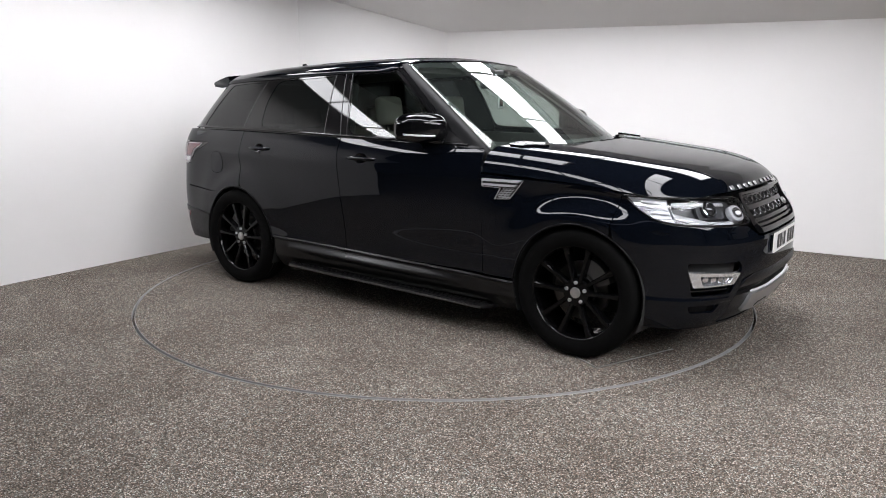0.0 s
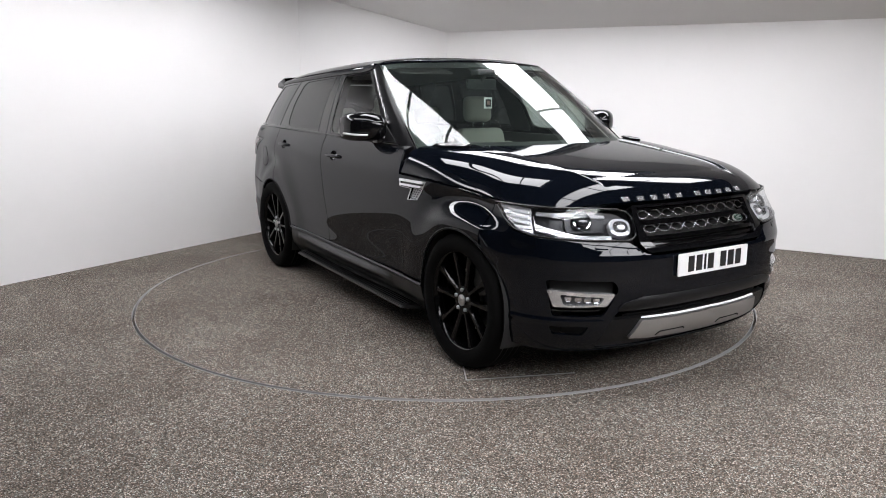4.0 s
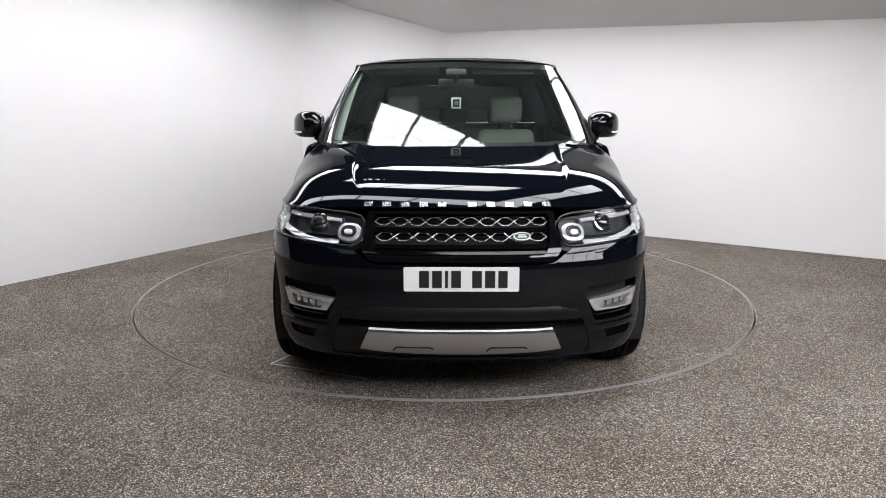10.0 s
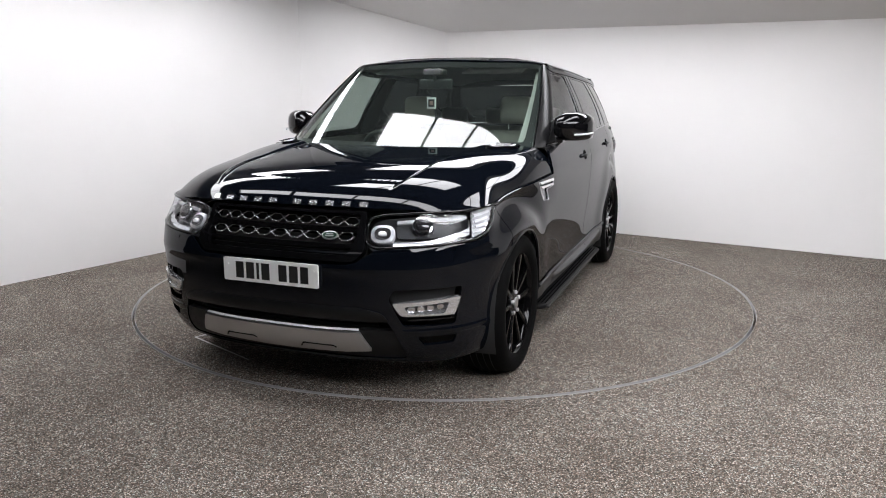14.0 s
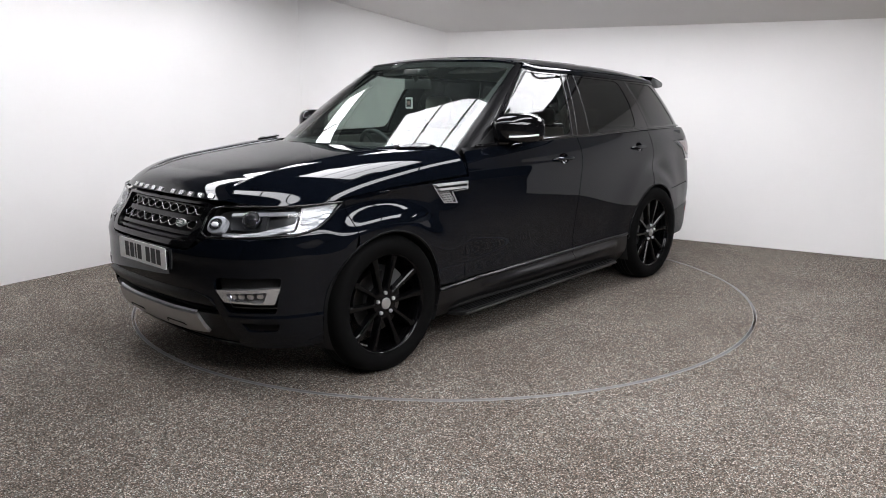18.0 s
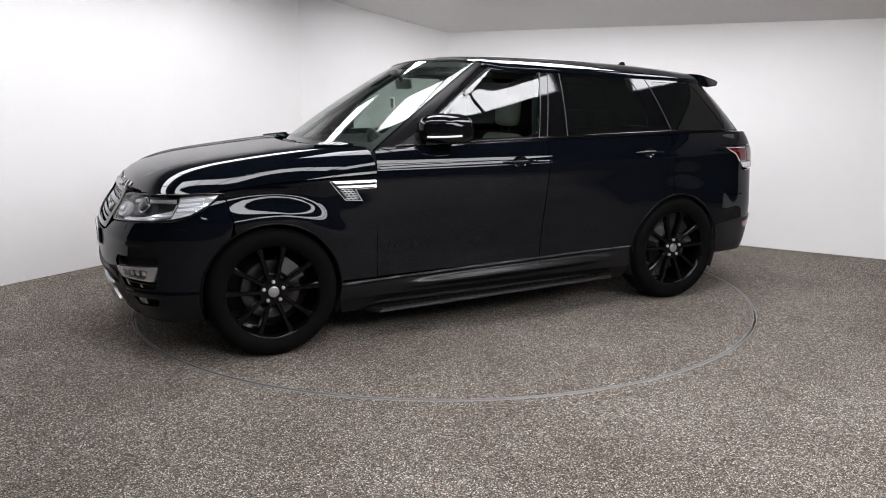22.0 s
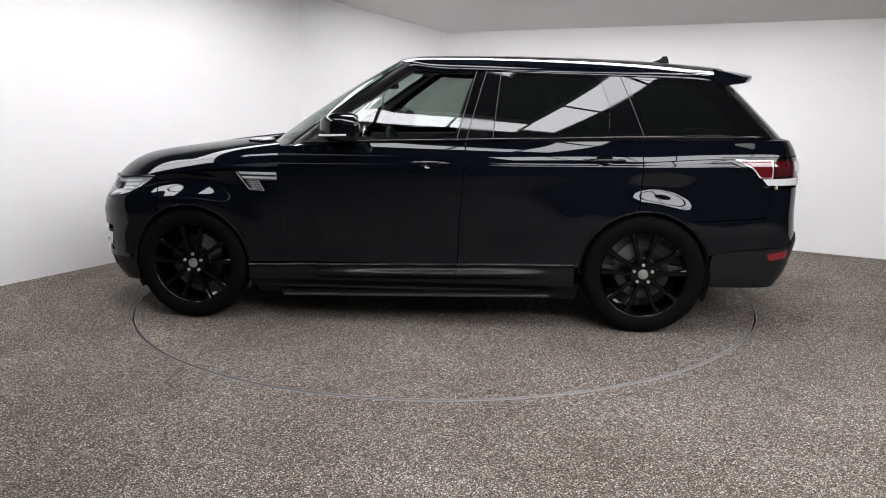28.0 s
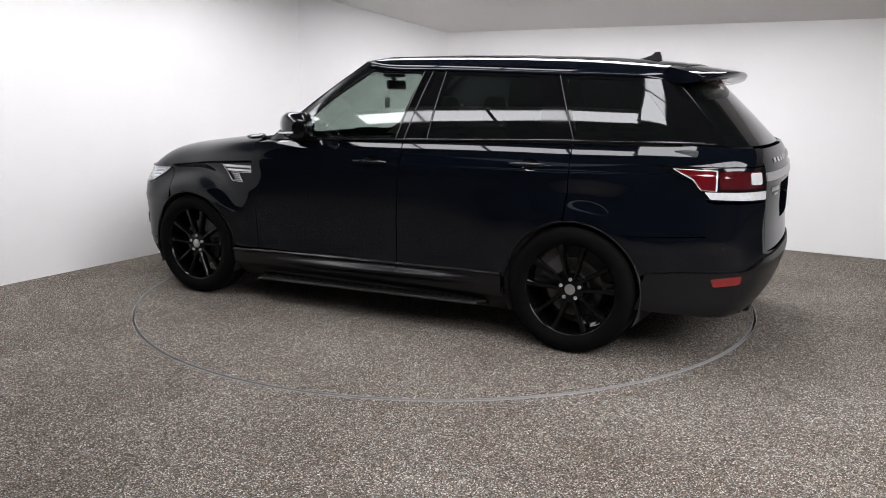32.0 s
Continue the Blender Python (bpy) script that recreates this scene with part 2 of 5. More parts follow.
def tube(points, r, n=8, closed=False):
    """A round bar swept along points."""
    p = [Vector(q) for q in points]
    k = len(p)
    verts, faces = [], []
    for i in range(k):
        a, b = (p[i - 1], p[(i + 1) % k]) if closed else (p[max(i - 1, 0)], p[min(i + 1, k - 1)])
        t = (b - a).normalized()
        side = t.cross(Vector((0, 0, 1)))
        if side.length < 0.05:
            side = t.cross(Vector((0, 1, 0)))
        side.normalize()
        up = side.cross(t)
        verts += [p[i] + (side * math.cos(2 * math.pi * j / n) + up * math.sin(2 * math.pi * j / n)) * r for j in range(n)]
    for i in range(k if closed else k - 1):
        i2 = (i + 1) % k
        faces += [(i * n + j, i * n + (j + 1) % n, i2 * n + (j + 1) % n, i2 * n + j) for j in range(n)]
    if not closed:
        faces += [tuple(range(n))[::-1], tuple((k - 1) * n + j for j in range(n))]
    return verts, faces


# ---- the studio ----
# Right wall: from the far corner along its foot; the roof rises from its head towards the camera.
FAR = Vector((0.03, 3.47, 0))
ALONG = Vector((0.848, -0.530, 0)).normalized()
INTO = Vector((-0.530, -0.848, 0)).normalized()
EAVE, SLOPE, FALL = 2.198, 0.30, 0.016


def roof_point(a, d, up=0.0):
    """A point of the roof's underside: a metres along the right wall from the far corner, d metres out from it."""
    p = FAR + ALONG * a + INTO * d
    return Vector((p.x, p.y, EAVE + SLOPE * d - FALL * a + up))


def slab(name, corners, thick, material, kind="structure", label="", category=""):
    """A flat slab from its corners (counter-clockwise as seen from the room), thick away from the room."""
    c = [Vector(p) for p in corners]
    nrm = (c[1] - c[0]).cross(c[2] - c[0]).normalized()
    v = c + [p - nrm * thick for p in c]
    n = len(c)
    f = [tuple(range(n)), tuple(reversed(range(n, 2 * n)))] + [(i, i + n, (i + 1) % n + n, (i + 1) % n) for i in range(n)]
    ob = mesh_object(name, v, f, material, smooth=False)
    return tagged(ob, label, category, kind=kind)


def build_room():
    L0 = Vector((-1.63, 2.99, 0))
    LD = Vector((-1.85, -2.99, 0)).normalized()
    tall = 6.0
    up = Vector((0, 0, 1))
    lend = L0 + LD * 5.4
    rend = FAR + ALONG * 6.6
    slab("wall_left", [L0, lend, lend + up * tall, L0 + up * tall][::-1], 0.15, M_WALL, label="plain white painted studio wall with faint scuffs", category="wall")
    slab("wall_back", [FAR, L0, L0 + up * tall, FAR + up * tall][::-1], 0.15, M_WALL, label="short white painted wall between two long ones", category="wall")
    slab("wall_right", [rend, FAR, FAR + up * 2.6, rend + up * 2.6][::-1], 0.15, M_WALL, label="white painted wall with faint scuff marks near its foot", category="wall")
    # the hall behind the camera: unseen walls, its dimness painted as a dark colour
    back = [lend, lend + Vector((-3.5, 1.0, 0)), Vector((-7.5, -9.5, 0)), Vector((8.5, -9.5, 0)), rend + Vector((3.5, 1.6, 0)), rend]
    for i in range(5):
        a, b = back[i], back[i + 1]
        slab("wall_hall_%d" % (i + 1), [a, b, b + up * tall, a + up * tall][::-1], 0.15, M_DARK, label="hall wall out of view, its dimness put into the colour", category="wall")


def build_ceiling(lights):
    """The sloping roof lining with long openings for the rooflights, cut as strips along its length."""
    cuts_d = sorted({-0.3, 1.05, *[q for r in lights for q in (r[2], r[3])]})
    cuts_a = sorted({-6.0, 10.0, *[q for r in lights for q in (r[0], r[1])]})
    v, f = [], []
    for i in range(len(cuts_a) - 1):
        for j in range(len(cuts_d) - 1):
            a0, a1, d0, d1 = cuts_a[i], cuts_a[i + 1], cuts_d[j], cuts_d[j + 1]
            if any(r[0] <= a0 and a1 <= r[1] and r[2] <= d0 and d1 <= r[3] for r in lights):
                continue
            n = len(v)
            for up in (0, 0.12):
                v += [roof_point(a0, d0, up), roof_point(a1, d0, up), roof_point(a1, d1, up), roof_point(a0, d1, up)]
            f += [(n, n + 3, n + 2, n + 1), (n + 4, n + 5, n + 6, n + 7), (n, n + 1, n + 5, n + 4), (n + 1, n + 2, n + 6, n + 5), (n + 2, n + 3, n + 7, n + 6), (n + 3, n, n + 4, n + 7)]
    ob = mesh_object("ceiling", v, f, M_CEIL, smooth=False)
    tagged(ob, "sloping pale painted soffit over the far wall", "ceiling", kind="structure")
    # out of view: near-black colour stands in for the lack of light up here
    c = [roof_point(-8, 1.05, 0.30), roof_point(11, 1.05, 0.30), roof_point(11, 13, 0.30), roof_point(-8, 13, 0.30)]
    slab("ceiling_void", c[::-1], 0.1, M_VOID, label="roof above the hanging lights, its darkness put into the colour", category="ceiling")
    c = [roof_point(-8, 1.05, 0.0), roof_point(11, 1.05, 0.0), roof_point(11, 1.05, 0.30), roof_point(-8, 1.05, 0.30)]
    slab("soffit_edge", c[::-1], 0.05, M_VOID, label="upright edge behind the soffit, coloured as dark as the roof", category="ceiling")


def build_floor():
    n = 128
    ring = [(math.cos(2 * math.pi * i / n), math.sin(2 * math.pi * i / n)) for i in range(n)]
    v = [(x * (DISC_R + 0.012), y * (DISC_R + 0.012), 0) for x, y in ring]
    v += [(x * 14, y * 14, 0) for x, y in ring]
    v += [(x * (DISC_R + 0.012), y * (DISC_R + 0.012), -0.06) for x, y in ring]
    f = [(i, n + i, n + (i + 1) % n, (i + 1) % n) for i in range(n)]
    f += [(i, (i + 1) % n, 2 * n + (i + 1) % n, 2 * n + i) for i in range(n)]
    f.append(tuple(range(2 * n, 3 * n)))
    ob = mesh_object("floor", v, f, M_CARPET, smooth=False)
    tagged(ob, "flecked grey-brown carpet floor with a round pit for the turntable", "floor", kind="structure")
    prof = [(DISC_R + 0.010, -0.03), (DISC_R + 0.010, 0.002), (DISC_R + 0.0125, 0.002), (DISC_R + 0.013, 0.0)]
    ob = mesh_object("trim_ring", *lathe(prof, 160, "z"), M_ALU)
    tagged(ob, "thin bright metal ring let into the carpet round the turntable", "trim", kind="structure")


def build_turntable():
    root = tagged(new("turntable"), "round carpeted turntable with a thin metal edge", "turntable")
    n = 160
    r = DISC_R - 0.008
    ring = [(math.cos(2 * math.pi * i / n), math.sin(2 * math.pi * i / n)) for i in range(n)]
    v = [(0, 0, 0.002)] + [(x * r, y * r, 0.002) for x, y in ring] + [(x * r, y * r, -0.05) for x, y in ring]
    f = [(0, 1 + i, 1 + (i + 1) % n) for i in range(n)] + [(1 + i, 1 + n + i, 1 + n + (i + 1) % n, 1 + (i + 1) % n) for i in range(n)]
    part("disc", (v, f), M_CARPET, root, smooth=False)
    prof = [(r - 0.001, -0.04), (r - 0.001, 0.0045), (r + 0.0015, 0.0045), (r + 0.0015, -0.04)]
    part("edge_strip", lathe(prof, 160, "z"), M_ALU, root, "thin bright aluminium edge strip")
    # edge of a hatch let into the carpet
    for a, b in (((1.757, -0.958), (1.976, -0.405)), ((1.757, -0.958), (1.58, -0.86))):
        a, b = Vector(a), Vector(b)
        w = (b - a).normalized().orthogonal() * 0.0034
        q = [(a + w), (a - w), (b - w), (b + w)]
        part("hatch_edge", ([(p.x, p.y, 0.0045) for p in q] + [(p.x, p.y, 0.0) for p in q], [(0, 1, 2, 3), (0, 4, 5, 1), (1, 5, 6, 2), (2, 6, 7, 3), (3, 7, 4, 0)]), M_SILVER, root, "thin bright metal hatch edge", smooth=False)
    return root


LAMP_Z = 2.62


def build_light_boxes():
    """Long light boxes hung under the roof, each a run of diffuser panels parted by dark bars; the last two are added
    fill.
    """
    wall_l = Vector((-1.85, -2.99, 0)).normalized()
    into_l = Vector((0.85, -0.526, 0)).normalized()
    runs = [
        (FAR + ALONG * 0.10 + INTO * 1.51, ALONG, 4.3, 0.70, 5, LAMP_Z),
        (Vector((-1.63, 2.99, 0)) + wall_l * 1.0 + into_l * 0.86, wall_l, 3.83, 0.37, 5, LAMP_Z),
        (FAR + ALONG * 1.18 + INTO * 3.72, ALONG, 1.72, 0.62, 3, LAMP_Z),
        (Vector((-2.4, -1.39, 0)), Vector((0.89, -0.457, 0)).normalized(), 3.1, 0.31, 4, LAMP_Z),
        (Vector((0.49, -2.95, 0)), Vector((0.526, 0.85, 0)).normalized(), 2.5, 0.38, 3, LAMP_Z),
        # two unseen boxes added by the camera to brighten floor and right wall
        (Vector((-0.1, -5.5, 0)), Vector((0.97, 0.24, 0)).normalized(), 6.4, 1.25, 7, 3.1),
        (Vector((1.9, -6.6, 0)), Vector((0.97, 0.24, 0)).normalized(), 5.0, 1.25, 5, 3.1),
    ]
    for start, d, length, width, n, lz in runs:
        root = tagged(new("light_box"), "long hanging studio light box with pale diffuser panels", "studio light", "light boxes round the turntable")
        root.matrix_world = Matrix.Translation((start.x, start.y, lz)) @ Matrix.Rotation(math.atan2(d.y, d.x), 4, "Z")
        w = width / 2
        part("housing", joined(box_bm((0, -w, 0.015), (length, w, 0.09)), box_bm((-0.02, -w - 0.02, 0), (0, w + 0.02, 0.09)), box_bm((length, -w - 0.02, 0), (length + 0.02, w + 0.02, 0.09)), box_bm((0, -w - 0.02, 0), (length, -w, 0.09)), box_bm((0, w, 0), (length, w + 0.02, 0.09))), M_CEIL, root, smooth=False)
        for k in range(n):
            a, b = length * k / n + 0.018, length * (k + 1) / n - 0.018
            part("diffuser", box_bm((a, -w, 0.004), (b, w, 0.012)), M_PANEL, root, "glowing white diffuser", smooth=False)
            if k:
                part("bar", box_bm((length * k / n - 0.018, -w, -0.004), (length * k / n + 0.018, w, 0.014)), M_BEAM, root, smooth=False)
        for a in (0.25, length - 0.25):
            p = root.matrix_world @ Vector((a, 0, 0))
            h = Vector((p.x, p.y, 0)) - FAR
            top = EAVE + SLOPE * h.dot(INTO) - FALL * h.dot(ALONG) + 0.30 - lz
            if top > 0.1:
                part("hanger", tube([(a, 0, 0.085), (a, 0, top + 0.02)], 0.006, 6), M_BEAM, root)


build_room()
build_ceiling([])
build_floor()
turntable = build_turntable()
build_light_boxes()


# ---- the car ----
# Car space: x towards the nose, y to the car's own left, z up from the ground; the middle of the wheelbase is the origin.
HALF_BASE, HUB_Z, TYRE_R = 1.4615, 0.376, 0.376
PLAN = [(2.33, 0), (2.327, 0.2), (2.307, 0.4), (2.262, 0.58), (2.188, 0.74), (2.085, 0.855), (1.92, 0.935), (1.6, 0.980), (1.2, 0.987), (0.6, 0.987),
        (-0.3, 0.986), (-1.2, 0.986), (-1.7, 0.968), (-2.02, 0.928), (-2.2, 0.902), (-2.31, 0.852), (-2.39, 0.757), (-2.45, 0.59), (-2.478, 0.4), (-2.491, 0.2), (-2.496, 0)]


def plan_curve():
    p = np.array(PLAN, float)
    s = np.concatenate([[0], np.cumsum(np.linalg.norm(np.diff(p, axis=0), axis=1))])
    # carry it past both middles so that it crosses them squarely
    full = np.concatenate([p[3:0:-1] * (1, -1), p, p[-2:-5:-1] * (1, -1)])
    fs = np.concatenate([-s[3:0:-1], s, 2 * s[-1] - s[-2:-5:-1]])
    f = spline(fs, full)
    u = np.linspace(-0.3, s[-1] + 0.3, 1401)
    q = f(u)
    k = np.hanning(41)
    k /= k.sum()
    qs = np.stack([np.convolve(np.pad(q[:, i], 20, mode="edge"), k, mode="valid") for i in (0, 1)], 1)
    qs[:25], qs[-25:] = q[:25], q[-25:]
    return u, qs, s[-1]


PU, PQ, UMAX = plan_curve()
PT = np.gradient(PQ, axis=0)
PT /= np.linalg.norm(PT, axis=1)[:, None]
PN = np.stack([-PT[:, 1], PT[:, 0]], 1) * -1.0  # outward
if PN[np.argmin(abs(PU - UMAX / 2))][1] < 0:
    PN = -PN
SIDE_IN = spline([0.14, 0.20, 0.26, 0.34, 0.42, 0.50, 0.56, 0.62, 0.70, 0.78, 0.86, 0.93, 1.02, 1.06, 1.10, 1.14, 1.18, 1.22, 1.26],
                 [0.16, 0.10, 0.06, 0.036, 0.033, 0.033, 0.029, 0.0225, 0.0135, 0.0065, 0.0025, 0.0005, 0.000, 0.005, 0.015, 0.030, 0.050, 0.072, 0.094])
FRONT_IN = spline([0.14, 0.20, 0.26, 0.32, 0.40, 0.48, 0.55, 0.62, 0.70, 0.78, 0.86, 0.93, 0.97, 1.02, 1.08],
                  [0.22, 0.15, 0.095, 0.055, 0.030, 0.012, 0.006, 0.009, 0.016, 0.043, 0.100, 0.140, 0.165, 0.21, 0.27])
REAR_IN = spline([0.14, 0.22, 0.30, 0.38, 0.46, 0.55, 0.64, 0.72, 0.82, 0.94, 1.02, 1.08, 1.14, 1.20, 1.26],
                 [0.26, 0.17, 0.09, 0.04, 0.012, 0.0, 0.003, 0.010, 0.010, 0.010, 0.014, 0.024, 0.046, 0.085, 0.140])


def ease(k):
    k = np.clip(k, 0, 1)
    return k * k * (3 - 2 * k)


def body(u, z):
    """The lower body's skin: u metres round it from the middle of the nose, z up. Left of the car is positive u."""
    u, z = np.asarray(u, float), np.asarray(z, float)
    a = np.where(u < 0, -u, u)
    over = a > UMAX
    a = np.where(over, 2 * UMAX - a, a)
    sgn = np.where((u < 0) ^ over, -1.0, 1.0)
    x, y = np.interp(a, PU, PQ[:, 0]), np.interp(a, PU, PQ[:, 1])
    nx, ny = np.interp(a, PU, PN[:, 0]), np.interp(a, PU, PN[:, 1])
    d = ny**2 * SIDE_IN(z) + np.where(nx > 0, nx**2 * FRONT_IN(z), nx**2 * REAR_IN(z))
    # the shoulder draws in towards the tail
    d = d + 0.045 * ny**2 * ease((-0.3 - x) / 1.5) * ease((z - 0.62) / 0.36)
    # the wing draws in towards the lamps, above the arch
    d = d + 0.055 * ny**2 * ease((x - 0.7) / 1.1) * ease((z - 0.78) / 0.16)
    # fine crease at the height of the door handles
    d = d + 0.0035 * ny**2 / (1 + np.exp(-(z - 1.047) / 0.0035))
    for hx in (HALF_BASE, -HALF_BASE):
        # flared arch: proud at its edge, drawn in higher up so that the flare looks upward
        r = np.hypot(x - hx, z - HUB_Z)
        k = np.clip((r - 0.43) / (0.17 if hx > 0 else 0.13), 0, 1)
        k = k * k * (3 - 2 * k)
        over = ease((z - 0.58) / 0.22) * ease((1.07 - z) / 0.16) * np.exp(-(((x - hx + (0.02 if hx > 0 else 0.10)) / (0.34 if hx > 0 else 0.22)) ** 2))
        d = d + (-0.014 + ((0.078 if hx > 0 else 0.027) * k) * over) * np.exp(-(np.clip(r - 0.50, 0, 9) / 0.14) ** 2) * np.clip(ny, 0, 1)
    return np.stack([x - nx * d, (y - ny * d) * sgn, z], -1)


def ux(x):
    """u on the left flank at x."""
    i = np.argsort(PQ[:, 0])
    m = PU[i]
    keep = (m > 0) & (m < UMAX)
    return float(np.interp(x, PQ[i][keep][:, 0], m[keep]))


def uf(y):
    """u on the nose at y."""
    k = (PU >= -0.25) & (PU < UMAX * 0.3)
    return float(np.sign(y) * np.interp(abs(y), PQ[k][:, 1], PU[k]))


def ur(y):
    """u on the tail at y (past UMAX on the right of the car)."""
    k = (PU > UMAX * 0.75) & (PU <= UMAX + 0.2)
    o = PU[k][::-1]
    q = float(np.interp(abs(y), PQ[k][::-1][:, 1], o))
    return q if y >= 0 else 2 * UMAX - q


def side_poly(pts):
    return [(ux(x), z) for x, z in pts]


def arc(cx, cz, r, a0, a1, n=24):
    return [(cx + r * math.cos(radians(a0 + (a1 - a0) * i / n)), cz + r * math.sin(radians(a0 + (a1 - a0) * i / n))) for i in range(n + 1)]


# Upper body: ring at the belt and ring at the roof's edge, point by point from the middle of the screen to the middle of the rear window
BELT = [(1.09, 0, 1.142), (1.072, 0.3, 1.144), (0.985, 0.6, 1.147), (0.84, 0.81, 1.153), (0.67, 0.905, 1.164), (0.35, 0.930, 1.176), (-0.35, 0.932, 1.190), (-1.2, 0.902, 1.207),
        (-1.65, 0.870, 1.210), (-1.99, 0.825, 1.210), (-2.18, 0.765, 1.205), (-2.295, 0.645, 1.200), (-2.365, 0.41, 1.197), (-2.395, 0, 1.196)]
HEAD = [(0.172, 0, 1.708), (0.158, 0.3, 1.700), (0.120, 0.54, 1.693), (0.076, 0.680, 1.679), (-0.01, 0.720, 1.660), (-0.16, 0.722, 1.641), (-0.55, 0.730, 1.627), (-1.22, 0.726, 1.597),
        (-1.52, 0.712, 1.586), (-1.76, 0.692, 1.572), (-1.878, 0.648, 1.564), (-1.948, 0.55, 1.562), (-2.00, 0.36, 1.568), (-2.02, 0, 1.572)]


def ring_fn(pts):
    p = np.array(pts, float)
    full = np.concatenate([p[3:0:-1] * (1, -1, 1), p, p[-2:-5:-1] * (1, -1, 1)])
    return spline(np.arange(-3, len(p) + 3), full)


BELT_F, HEAD_F = ring_fn(BELT), ring_fn(HEAD)
VMAX = len(BELT) - 1


def upper(v, s):
    """The upper body's skin: v along the rings, s from 0 at the belt to 1 at the roof's edge."""
    v, s = np.asarray(v, float), np.asarray(s, float)
    over = v > VMAX
    a = np.where(over, 2 * VMAX - v, np.abs(v))
    sgn = np.where((v < 0) ^ over, -1.0, 1.0)
    b, h = BELT_F(a), HEAD_F(a)
    p = b + (h - b) * s[..., None]
    t = BELT_F(a + 0.01) - BELT_F(a - 0.01)
    n = np.stack([-t[..., 1] * -1, -t[..., 0], 0 * a], -1)
    n /= np.linalg.norm(n, axis=-1)[..., None] + 1e-9
    n[..., 2] = 0.45
    p = p + n * ((0.024 - 0.012 * np.exp(-(((a - 2.9) / 0.8) ** 2)) - 0.012 * np.clip(a - 3.5, 0, 1) - 0.007 * np.clip((a - 9) / 1.5, 0, 1)) * 4 * s * (1 - s))[..., None]
    return p * np.stack([np.ones_like(a), sgn, np.ones_like(a)], -1)


_VG = np.linspace(3, 11, 801)


def vx(x, s):
    """v on the left flank at x and height share s."""
    q = upper(_VG, np.full_like(_VG, s))[:, 0]
    return float(np.interp(-x, -q, _VG))


def up_poly(pts):
    return [(vx(x, s), s) for x, s in pts]


ROOF_C = spline([-2.15, -1.99, -1.8, -1.5, -1.0, -0.5, -0.1, 0.13, 0.22], [1.606, 1.645, 1.670, 1.697, 1.722, 1.735, 1.734, 1.722, 1.713])
ROOF_E = spline([-1.985, -1.86, -1.74, -1.52, -1.22, -0.55, -0.16, 0.05, 0.13], [1.585, 1.585, 1.590, 1.605, 1.622, 1.650, 1.667, 1.684, 1.692])
ROOF_W = spline([-1.985, -1.86, -1.74, -1.52, -1.22, -0.55, -0.16, 0.05, 0.13], [0.655, 0.670, 0.688, 0.708, 0.724, 0.732, 0.724, 0.708, 0.690])


_RV = HEAD_F(np.linspace(0, 3.4, 60))
_RX, _RY, _RZ = _RV[:, 0], _RV[:, 1], _RV[:, 2]


def roof_fn(x, y):
    c, e, w = ROOF_C(x), ROOF_E(x), ROOF_W(x)
    r = np.clip(np.abs(y) / w, 0, 1.05)
    z = e + (c - e) * (1 - 0.52 * r**2 - 0.48 * r**7)
    # rolls down to the top of the screen
    k = np.clip(1 - (np.interp(np.abs(y), _RY, _RX) - x) / 0.15, 0, 1) ** 2
    z = z + (np.interp(np.abs(y), _RY, _RZ) + 0.003 - z) * k * (np.abs(y) < 0.70)
    return np.stack([x, y, z], -1)


def hood_r(x, r):
    """The bonnet by its share of the half width."""
    r = r * (1.35 - 0.35 * r * r)
    return hood_fn(x, r * np.interp(x, _HX, _HY))


HOOD_C = spline([0.8, 1.03, 1.3, 1.6, 1.84, 2.0, 2.09, 2.15, 2.19], [1.206, 1.187, 1.163, 1.133, 1.102, 1.063, 1.020, 0.969, 0.915])
HOOD_S = spline([0.7, 0.84, 1.1, 1.4, 1.72, 2.0, 2.2], [1.022, 1.016, 1.004, 0.985, 0.955, 0.940, 0.935])


_HX = np.linspace(0.7, 2.1, 90)
_HY = np.array([body(np.array(ux(x)), HOOD_S(np.array(x)))[1] for x in _HX]) - 0.006


def hood_fn(x, y):
    ay = np.abs(y)
    xf = np.interp(ay, PQ[(PU >= 0) & (PU < UMAX * 0.3)][:, 1], PQ[(PU >= 0) & (PU < UMAX * 0.3)][:, 0])
    k = np.clip((x - 1.15) / 0.9, 0, 1)
    k = k * k * (3 - 2 * k)
    xe = np.minimum(x + 0.86 * (2.33 - xf) * k, 2.2)
    ye = np.interp(x, _HX, _HY)
    r = np.clip(ay / ye, 0, 1.0)
    # the middle lies a little lower than the flanks, parted by a crease
    c = np.clip((0.615 - r) / 0.030, 0, 1)
    c = c * c * (3 - 2 * c) * np.clip((2.10 - xe) / 0.12, 0, 1)
    top = HOOD_C(xe) - 0.016 * r**2 + 0.006 - 0.014 * c
    zs = np.minimum(HOOD_S(x), top)
    f = ease((1.75 - x) / 0.8)
    return np.stack([x, y, top - (top - zs) * ((1 - f) * (0.6 * r**7 + 0.4 * r**22) + f * (0.42 * r**7 + 0.58 * r**30))], -1)


def merged(*shapes):
    v, f = [], []
    for sv, sf in shapes:
        n = len(v)
        v += [tuple(q) for q in sv]
        f += [tuple(i + n for i in q) for q in sf]
    return v, f


